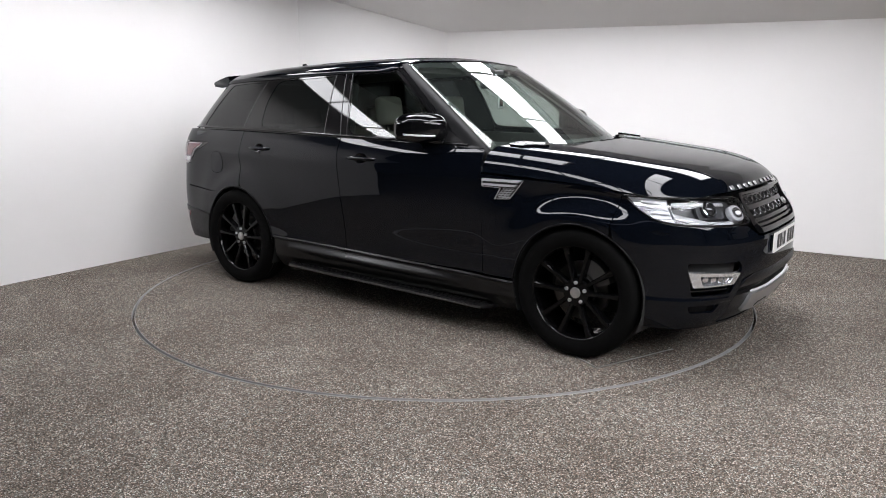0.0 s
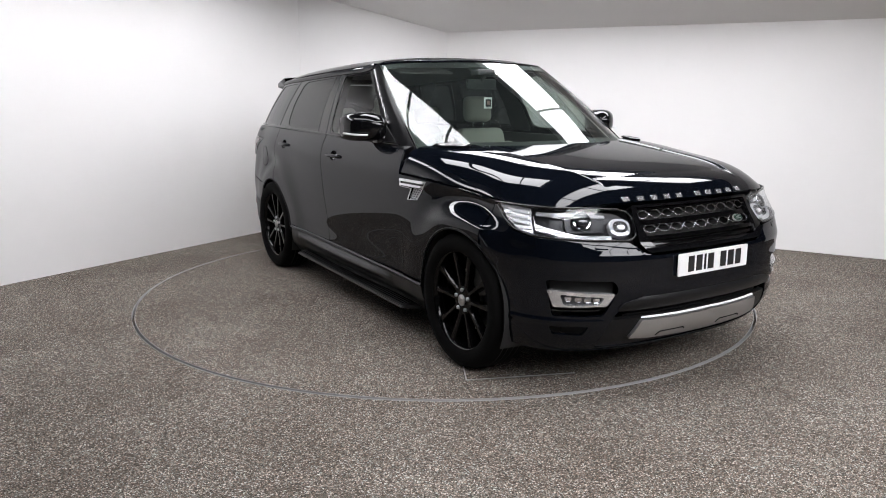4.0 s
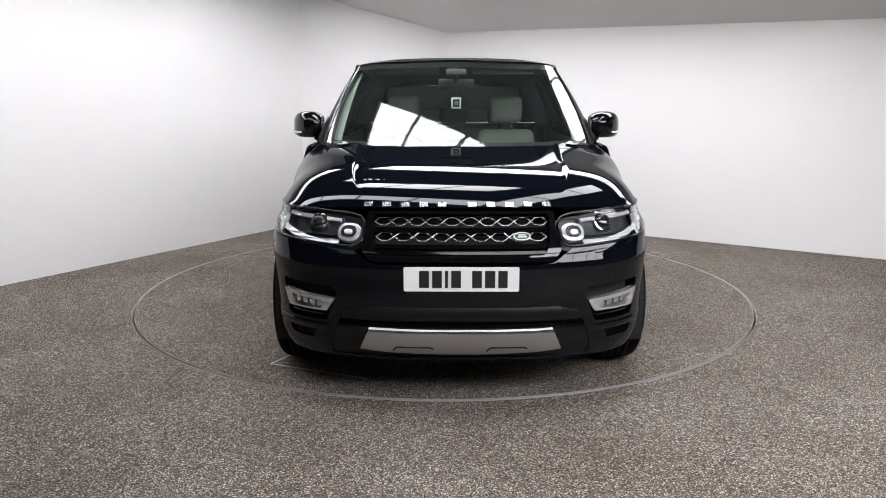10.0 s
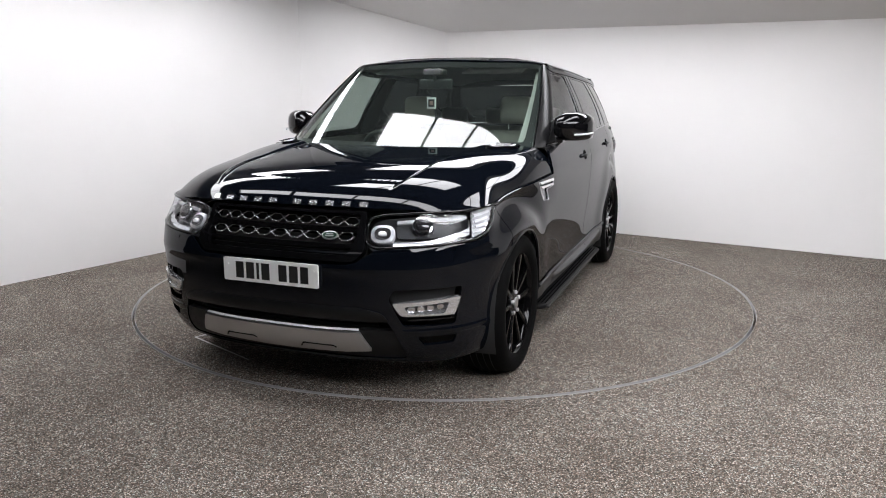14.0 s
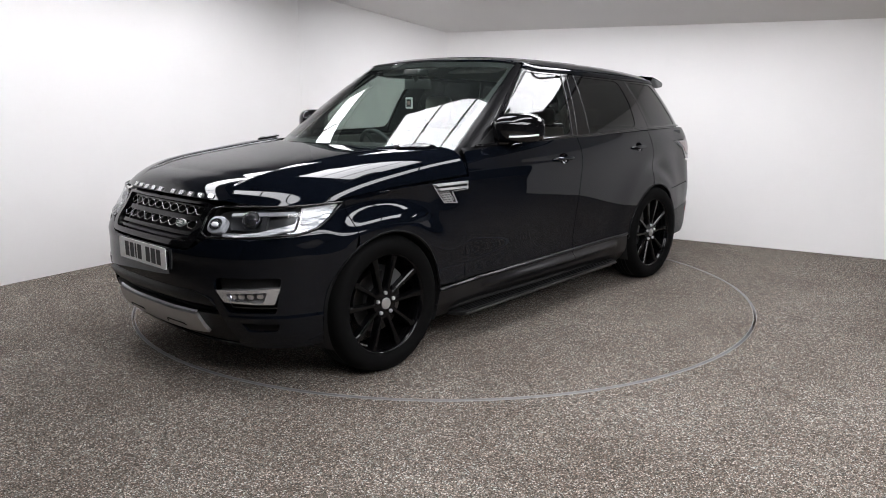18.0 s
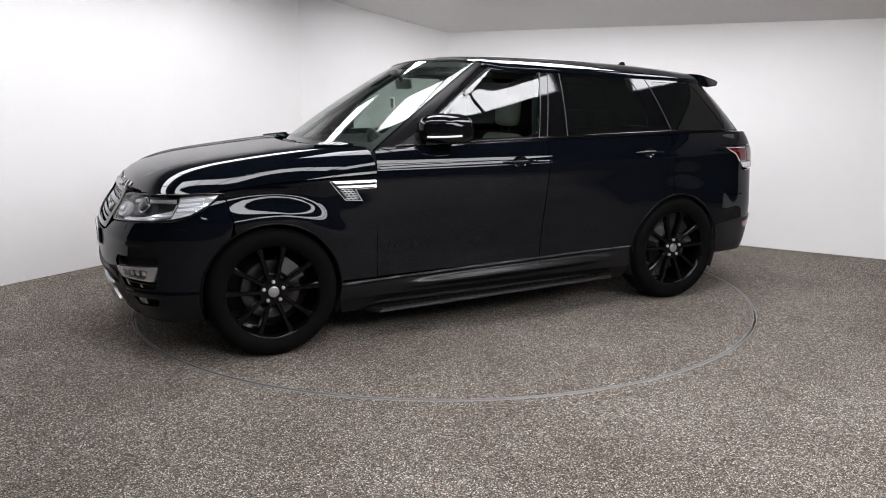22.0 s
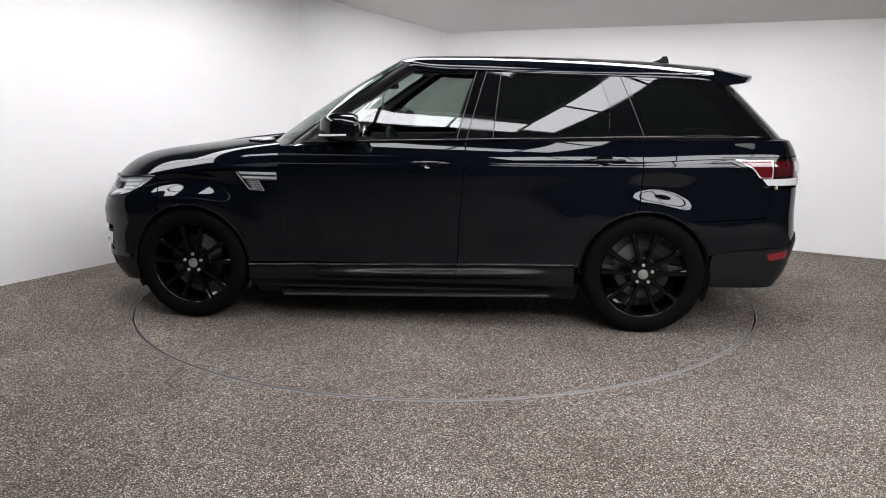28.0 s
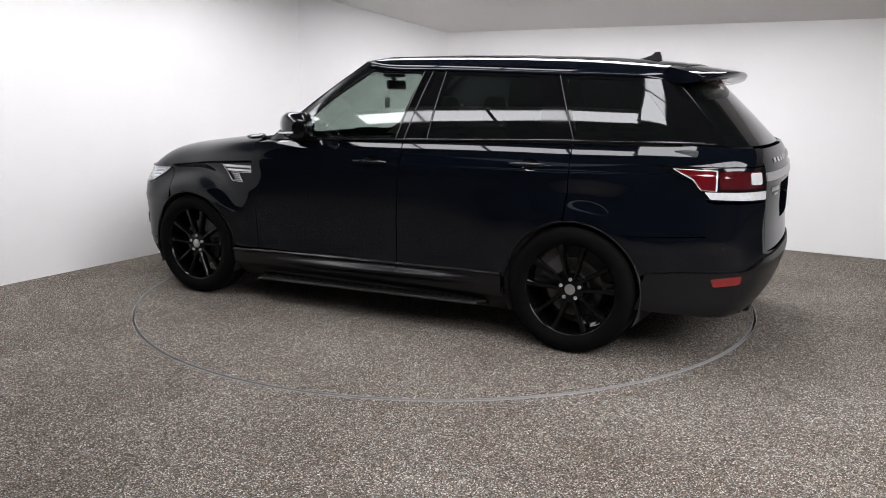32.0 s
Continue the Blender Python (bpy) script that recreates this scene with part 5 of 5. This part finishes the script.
def build_mirrors(car):
    for sgn in (1, -1):
        # shell: stations out from the door, each a rounded section in x and z
        st = [(0.905, 0.460, 0.075, 1.268, 0.060), (0.93, 0.455, 0.110, 1.270, 0.078), (0.97, 0.440, 0.125, 1.272, 0.088), (1.03, 0.415, 0.122, 1.272, 0.089), (1.08, 0.380, 0.100, 1.268, 0.082), (1.108, 0.350, 0.072, 1.262, 0.066), (1.118, 0.335, 0.035, 1.258, 0.035)]
        n = 28
        v, f = [], []
        for y, cx, hxx, cz, hzz in st:
            for i in range(n):
                a = 2 * math.pi * i / n
                c, s = math.cos(a), math.sin(a)
                px = math.copysign(abs(c) ** (0.75 if c > 0 else 0.35), c)
                pz = math.copysign(abs(s) ** 0.8, s)
                v.append((cx + hxx * px, y * sgn, cz + hzz * pz))
        for k in range(len(st) - 1):
            f += [(k * n + i, k * n + (i + 1) % n, (k + 1) * n + (i + 1) % n, (k + 1) * n + i) for i in range(n)]
        f += [tuple(range(n)), tuple((len(st) - 1) * n + i for i in range(n))[::-1]]
        if sgn > 0:
            f = [tuple(reversed(q)) for q in f]
        m = part("door_mirror", (v, f), M_BLACK, car, "gloss black door mirror")
        line = [Vector((0.545, 1.04 * sgn, 1.226)), Vector((0.520, 1.07 * sgn, 1.226)), Vector((0.455, 1.105 * sgn, 1.228)), Vector((0.36, 1.119 * sgn, 1.232))]
        part("indicator", tube(line, 0.0065, 6), M_FROST, m, "clear indicator strip")
        part("mirror_glass", moved(box_bm((0.318, min(0.945 * sgn, 1.085 * sgn), 1.20), (0.323, max(0.945 * sgn, 1.085 * sgn), 1.335), 0.002, 1), Matrix.Identity(4)), M_MIRROR, m, "mirror glass")
        b = prism_bm(rounded([(0.40, 0.86), (0.53, 0.86), (0.50, 0.96), (0.42, 0.96)], 0.015, 3), 0.045, 0.008)
        b = moved(b, Matrix.Translation((0.02, 0, 1.172)))
        if sgn < 0:
            b = moved(b, Matrix.Diagonal((1, -1, 1, 1)))
            bmesh.ops.reverse_faces(b, faces=list(b.faces))
        part("foot", b, M_BLACK, m)
        cor = up_poly([(0.66, 0.03), (0.50, 0.03), (0.42, 0.30)])
        sh = sheet(upper, cor, (0.05, 0.05), thick=0.01, lift=0.008)
        part("corner_patch", sh if sgn > 0 else flipped(sh), M_SATIN, m)


def build_wheels(car):
    tyre = [(0.268, -0.112), (0.285, -0.124), (0.315, -0.130), (0.345, -0.127), (0.362, -0.112), (0.372, -0.085), (TYRE_R, -0.05), (TYRE_R, 0.05), (0.372, 0.085), (0.362, 0.112), (0.345, 0.127), (0.315, 0.130), (0.285, 0.124), (0.268, 0.112)]
    groove = [0.052, 0.018, -0.018, -0.052]
    barrel = [(0.255, -0.11), (0.250, 0.02), (0.255, 0.085), (0.262, 0.104), (0.270, 0.112), (0.276, 0.112), (0.280, 0.106), (0.272, 0.09)]
    for x in (HALF_BASE, -HALF_BASE):
        for y in (0.852, -0.852):
            w = part("wheel", lathe(barrel, 72), M_RIM, car, "gloss black alloy wheel with paired spokes")
            w.location = (x, y, HUB_Z)
            if y < 0:
                w.rotation_euler = (0, 0, math.pi)
            t = part("tyre", lathe(tyre, 72), M_RUBBER, w, "black rubber tyre")
            for g in groove:
                part("groove", lathe([(TYRE_R - 0.0005, g - 0.004), (TYRE_R + 0.0006, g), (TYRE_R - 0.0005, g + 0.004)], 72), M_GAP, t)
            for i in range(5):
                for d in (-1, 1):
                    a = 2 * math.pi * i / 5 + math.pi / 2
                    rows = []
                    for k, r in enumerate((0.055, 0.10, 0.16, 0.215, 0.262)):
                        off = d * (0.020 + 0.26 * (r - 0.055))
                        wd = (0.014, 0.0125, 0.0135, 0.0165, 0.024)[k]
                        face = (0.088, 0.090, 0.094, 0.098, 0.100)[k]
                        rows.append([(r, off - wd, face - 0.045), (r, off - wd, face - 0.008), (r, off - wd * 0.6, face), (r, off + wd * 0.6, face), (r, off + wd, face - 0.008), (r, off + wd, face - 0.045)])
                    ca, sa = math.cos(a), math.sin(a)
                    vv = [(p[0] * ca - p[1] * sa, p[2], p[0] * sa + p[1] * ca) for row in rows for p in row]
                    ff = [(k * 6 + j, k * 6 + (j + 1) % 6, (k + 1) * 6 + (j + 1) % 6, (k + 1) * 6 + j) for k in range(4) for j in range(6)]
                    sp = part("spoke", (vv, ff), M_RIM, w, smooth=False)
                an = 2 * math.pi * i / 5 + math.pi / 2
                nut = disc_bm(0.011, 0.014, 6, 0.002)
                mm = Matrix.Translation((0.058 * math.cos(an), 0.086, 0.058 * math.sin(an))) @ Matrix.Rotation(radians(-90), 4, "X")
                part("wheel_nut", moved(nut, mm), M_STEELB, w, "bright wheel nut")
            part("hub", lathe([(0.0001, 0.092), (0.05, 0.090), (0.078, 0.086), (0.086, 0.06), (0.086, 0.02)], 36), M_RIM, w)
            part("hub_cap", moved(disc_bm(0.031, 0.010, 32, 0.003), Matrix.Translation((0, 0.089, 0)) @ Matrix.Rotation(radians(-90), 4, "X")), M_SILVER, w, "round silver hub cap")
            part("brake_disc", lathe([(0.09, 0.012), (0.10, 0.022), (0.168, 0.022), (0.168, -0.012), (0.09, -0.012)], 56), M_STEEL, w, "bare steel brake disc")
            part("brake_drum", lathe([(0.0001, 0.035), (0.092, 0.032), (0.095, 0.0)], 36), M_STEELD, w)
            cal = []
            for a in np.linspace(radians(20), radians(75), 8):
                for r, yy in ((0.115, 0.048), (0.2, 0.048), (0.2, -0.03), (0.115, -0.03)):
                    cal.append((-r * math.cos(a) if x > 0 else r * math.cos(a), yy, r * math.sin(a)))
            cf = [(k * 4 + j, k * 4 + (j + 1) % 4, (k + 1) * 4 + (j + 1) % 4, (k + 1) * 4 + j) for k in range(7) for j in range(4)] + [(0, 1, 2, 3), (31, 30, 29, 28)]
            part("caliper", (cal, cf), M_STEELD, w, "dull grey brake caliper")
            # arch lining
            sg = 1 if y > 0 else -1
            lv, lf = [], []
            aa = np.linspace(radians(-25), radians(205), 32)
            for a in aa:
                for rr, yy in ((0.402, 0.955), (0.425, 0.60)):
                    lv.append((x + rr * math.cos(a), yy * sg, HUB_Z + rr * math.sin(a)))
            lf = [(i * 2, i * 2 + 1, i * 2 + 3, i * 2 + 2) for i in range(len(aa) - 1)]
            lv += [(x + 0.425 * math.cos(a), 0.60 * sg, HUB_Z + 0.425 * math.sin(a)) for a in aa]
            lf += [tuple(range(2 * len(aa), 3 * len(aa)))]
            part("arch_liner", (lv, lf), M_GAP, car, "black wheel-arch lining")
    # arch lips
    for hx in (HALF_BASE, -HALF_BASE):
        lip = [body(np.array(ux(a)), np.array(b)) + np.array((0, 0.000, 0)) for a, b in arc(hx, HUB_Z, 0.396, -8 if hx > 0 else 0, 180 if hx > 0 else 172, 50)]
        both("arch_lip", tube([Vector(p) for p in lip], 0.006, 6), M_DULL, car)
    # underbody
    part("underbody", joined(box_bm((-2.25, -0.60, 0.24), (2.10, 0.60, 0.34), 0.03), box_bm((-1.03, -0.90, 0.215), (1.03, 0.90, 0.33), 0.02)), M_GAP, car, "black underbody")


def build_cabin(car):
    part("cabin_floor", box_bm((-2.2, -0.86, 0.34), (1.0, 0.86, 0.42), 0.02), M_TRIM, car)
    part("bulkhead", box_bm((0.9, -0.85, 0.34), (1.0, 0.85, 1.06), 0.02), M_TRIM, car)
    part("engine_cover", box_bm((1.0, -0.55, 0.34), (1.95, 0.55, 0.88), 0.03), M_GAP, car)
    # dashboard: a swept section across the car
    prof = [(0.97, 1.085), (0.82, 1.115), (0.62, 1.112), (0.50, 1.09), (0.445, 1.045), (0.44, 0.96), (0.50, 0.84), (0.62, 0.72), (0.9, 0.70)]
    ys = np.linspace(-0.86, 0.86, 25)
    v = [(x - 0.10 * (abs(y) / 0.86) ** 3, y, z + (0.018 * math.exp(-(((y + 0.36) / 0.22) ** 2)) if 0.6 > x > 0.44 else 0)) for y in ys for x, z in prof]
    k = len(prof)
    f = [(i * k + j, i * k + (j + 1) % k, (i + 1) * k + (j + 1) % k, (i + 1) * k + j) for i in range(24) for j in range(k)] + [tuple(range(k)), tuple(24 * k + j for j in range(k))[::-1]]
    dash = part("dashboard", (v, f), M_DASH, car, "dark dashboard")
    part("dash_lower", box_bm((0.42, -0.80, 0.86), (0.47, 0.80, 0.955), 0.015), M_CREAM, dash, "cream lower dash panel")
    for y in (-0.07, 0.07, -0.62, 0.62):
        part("air_vent", box_bm((0.425, y - 0.055, 1.0), (0.445, y + 0.055, 1.045), 0.006), M_CHROME if abs(y) < 0.1 else M_SILVER, dash)
    part("screen_pad", box_bm((0.93, -0.035, 1.1215), (0.97, 0.035, 1.1265), 0.001, 1), M_STEELD, dash)
    # steering wheel, on the right-hand side
    m = Matrix.Translation((0.30, -0.37, 1.045)) @ Matrix.Rotation(radians(-66), 4, "Y")
    ringp = [m @ Vector((0.185 * math.cos(a), 0.185 * math.sin(a), 0)) for a in np.linspace(0, 2 * math.pi, 37)[:-1]]
    wheel = part("steering_wheel", tube(ringp, 0.016, 10, True), M_DASH, car, "black leather steering wheel")
    part("boss", moved(disc_bm(0.065, 0.04, 24, 0.012), m @ Matrix.Translation((0, 0, -0.02))), M_DASH, wheel)
    for a in (90, 200, 340):
        c, s = math.cos(radians(a)), math.sin(radians(a))
        part("wheel_spoke", tube([m @ Vector((0.05 * c, 0.05 * s, 0)), m @ Vector((0.18 * c, 0.18 * s, 0))], 0.014, 8), M_DASH, wheel)
    part("column", tube([m @ Vector((0, 0, 0)), m @ Vector((0, 0, -0.28))], 0.035, 10), M_DASH, wheel)

    def seat(name, x, y, wid, lab):
        s = part(name, box_bm((x - 0.05, y - wid, 0.48), (x + 0.50, y + wid, 0.66), 0.06, 3), M_CREAM, car, lab)
        bm = box_bm((-0.07, -wid, 0), (0.07, wid, 0.62), 0.055, 3)
        for q in bm.verts:
            q.co.y *= 1.0 - 0.22 * max(0, (q.co.z - 0.3) / 0.32)
        part("backrest", moved(bm, Matrix.Translation((x - 0.05, y, 0.60)) @ Matrix.Rotation(radians(-13), 4, "Y")), M_CREAM, s)
        for sg in (1, -1):
            part("bolster", moved(box_bm((-0.03, -0.05, 0), (0.11, 0.05, 0.48), 0.04, 3), Matrix.Translation((x - 0.05, y + sg * (wid - 0.045), 0.62)) @ Matrix.Rotation(radians(-13), 4, "Y")), M_CREAM, s)
        if wid < 0.3:
            part("headrest", moved(box_bm((-0.045, -0.125, 0), (0.05, 0.125, 0.205), 0.045, 3), Matrix.Translation((x - 0.20, y, 1.255)) @ Matrix.Rotation(radians(-6), 4, "Y")), M_CREAM, s)
            for sg in (1, -1):
                part("headrest_post", tube([(x - 0.185, y + sg * 0.05, 1.19), (x - 0.195, y + sg * 0.05, 1.27)], 0.007, 6), M_CHROME, s)
        return s

    seat("front_seat", -0.16, 0.40, 0.27, "cream leather front seat")
    seat("front_seat", -0.16, -0.40, 0.27, "cream leather front seat")
    rs = seat("rear_seat", -1.05, 0.0, 0.68, "cream leather rear bench")
    for y in (-0.42, 0.0, 0.42):
        part("headrest", box_bm((-1.26, y - 0.12, 1.22), (-1.17, y + 0.12, 1.36), 0.03, 3), M_CREAM, rs)
    part("console", box_bm((-0.45, -0.13, 0.42), (0.50, 0.13, 0.78), 0.03), M_DASH, car, "dark centre console")
    # headlining and inner pillars
    xs = np.linspace(-1.9, 0.05, 24)
    rp = [(x, float(ROOF_W(x)) - 0.03) for x in xs] + [(x, -float(ROOF_W(x)) + 0.03) for x in xs[::-1]]
    part("headlining", sheet(roof_fn, rp, (0.12, 0.12), thick=0, lift=-0.045), M_LINER, car, "pale headlining")
    for y0, lab in ((0.34, "sun visor"), (-0.34, "sun visor")):
        part("sun_visor", moved(box_bm((-0.11, -0.22, -0.008), (0.06, 0.22, 0.008), 0.006), Matrix.Translation((0.02, y0, 1.635)) @ Matrix.Rotation(radians(14), 4, "Y")), M_LINER2, car, "pale sun visor")
    for sgn in (1, -1):
        sh = sheet(upper, up_poly([(-0.27, 0.0), (-0.53, 0.0), (-0.57, 0.98), (-0.39, 0.98)]), (0.08, 0.06), thick=0, lift=-0.05)
        part("inner_pillar", sh if sgn > 0 else flipped(sh), M_TRIM, car, "dark inner door pillar")
        part("door_card", box_bm((-1.40, min(0.84 * sgn, 0.87 * sgn), 0.42), (0.62, max(0.84 * sgn, 0.87 * sgn), 1.160), 0.012), M_DOORIN, car, "dark inner door panel")
        part("door_armrest", box_bm((-0.30, min(0.76 * sgn, 0.85 * sgn), 0.82), (0.40, max(0.76 * sgn, 0.85 * sgn), 0.92), 0.03), M_CREAM, car, "cream door armrest")
        part("inner_sill", box_bm((-2.1, min(0.80 * sgn, 0.84 * sgn), 0.42), (-1.40, max(0.80 * sgn, 0.84 * sgn), 1.18), 0.012), M_TRIM, car)
    part("load_cover", box_bm((-2.2, -0.78, 1.10), (-1.28, 0.78, 1.12), 0.006), M_TRIM, car)
    mir_m = part("rear_view_mirror", moved(box_bm((-0.012, -0.125, -0.035), (0.018, 0.125, 0.035), 0.014, 3), Matrix.Translation((0.26, 0, 1.545)) @ Matrix.Rotation(radians(8), 4, "Y")), M_DASH, car, "black rear-view mirror")
    part("stem", tube([(0.265, 0, 1.56), (0.30, 0, 1.605)], 0.016, 8), M_DASH, mir_m)
    part("sensor_box", box_bm((0.22, -0.07, 1.60), (0.34, 0.07, 1.645), 0.015), M_DASH, mir_m)
    card = part("hanging_card", box_bm((0.346, -0.034, 1.375), (0.352, 0.034, 1.452), 0.003, 2), M_WHITE, car, "small white-framed hanging card")
    part("card_face", box_bm((0.3525, -0.023, 1.388), (0.3535, 0.023, 1.440)), M_INK, card, "dark card centre")
    part("card_mark", box_bm((0.3537, -0.012, 1.402), (0.3545, 0.014, 1.428)), M_REDCARD, card)
    part("cord", tube([(0.349, 0, 1.452), (0.30, 0, 1.545)], 0.002, 5), M_INK, card)


M_DULL = mat("dull_black", (0.005, 0.005, 0.0055), 0.28, spec=0.12)
M_REFLECT = mat("lamp_reflector", (0.86, 0.87, 0.89), 0.22, metal=0.35, vary=0.08, scale=90)
M_STEEL2 = mat("lamp_inner_grey", (0.74, 0.74, 0.75), 0.3, metal=0.2, vary=0.1, scale=60)
M_BEZEL = mat("bright_bezel", (0.66, 0.66, 0.67), 0.27, metal=0.75)
M_BRIGHT = mat("bright_trim", (0.80, 0.80, 0.81), 0.25, metal=0.6)
M_RING = mat("lamp_ring", (0.64, 0.65, 0.67), 0.2, metal=0.35)
M_LAMPD = mat("lamp_inner_grey_dark", (0.05, 0.051, 0.054), 0.28, spec=0.5)
M_MOULD = mat("moulding_black", (0.006, 0.006, 0.0068), 0.30, spec=0.36)
M_STEP = mat("dull_step_metal", (0.045, 0.043, 0.042), 0.45, metal=0.5)
M_MESH = mat("bright_honeycomb", (0.36, 0.36, 0.37), 0.22, metal=0.95)
M_MESH2 = mat("vent_mesh_grey", (0.72, 0.72, 0.73), 0.35, metal=0.15, vary=0.35, scale=260)
M_BADGE = mat("badge_green", (0.010, 0.035, 0.022), 0.3, coat=1.0)
M_BALL = mat("projector_glass", (0.02, 0.02, 0.022), 0.03, coat=1.0)
M_FROST = mat("frosted_lamp_plastic", (0.86, 0.87, 0.88), 0.3, coat=0.5)
M_FROST2 = mat("bright_prism_plastic", (0.74, 0.75, 0.76), 0.22, metal=0.15, coat=0.6, vary=0.22, scale=70)
M_REDL2 = mat("smoked_red", (0.06, 0.004, 0.006), 0.06, coat=1.0)
M_REFL = mat("reflector_red", (0.18, 0.006, 0.008), 0.2, coat=1.0)
M_YELLOW = mat("plate_yellow", (0.55, 0.42, 0.03), 0.4)
M_LETTER = mat("bright_lettering", (0.72, 0.72, 0.73), 0.25, metal=0.8)
M_SEAL = mat("grey_seal", (0.06, 0.06, 0.062), 0.35)
M_SIDE = glass("side_glass", (0.42, 0.47, 0.44))
M_LINER2 = mat("pale_lining", (0.52, 0.52, 0.48), 0.8, vary=0.03, scale=20)
M_DASH = mat("dark_dash", (0.034, 0.038, 0.037), 0.5, vary=0.1, scale=40, bump=0.1, bscale=500)
M_DOORIN = mat("inner_door", (0.05, 0.048, 0.045), 0.6)
M_MIRROR = mat("mirror_silver", (0.9, 0.9, 0.9), 0.02, metal=1.0)
M_STEELB = mat("nut_steel", (0.55, 0.55, 0.56), 0.3, metal=0.5)
M_STEELD = mat("dull_caliper", (0.10, 0.10, 0.10), 0.5, metal=0.5)
M_REDCARD = mat("card_print", (0.35, 0.22, 0.20), 0.5)

car = tagged(new("car"), "dark navy sport utility vehicle with black alloy wheels", "car")
build_shell(car)
build_nose(car)
build_tail(car)
build_upper(car)
build_mirrors(car)
build_wheels(car)
build_cabin(car)


def motions():
    rows_disc, rows_car = [], []
    for i in range(33):
        a = car_angle(i)
        m = pose(0, 0, 0, 0, 0, a)
        rows_disc.append((float(i), m))
        rows_car.append((float(i), m @ Matrix.Translation(OFFSET)))
    walk(turntable, rows_disc)
    walk(car, rows_car)


motions()
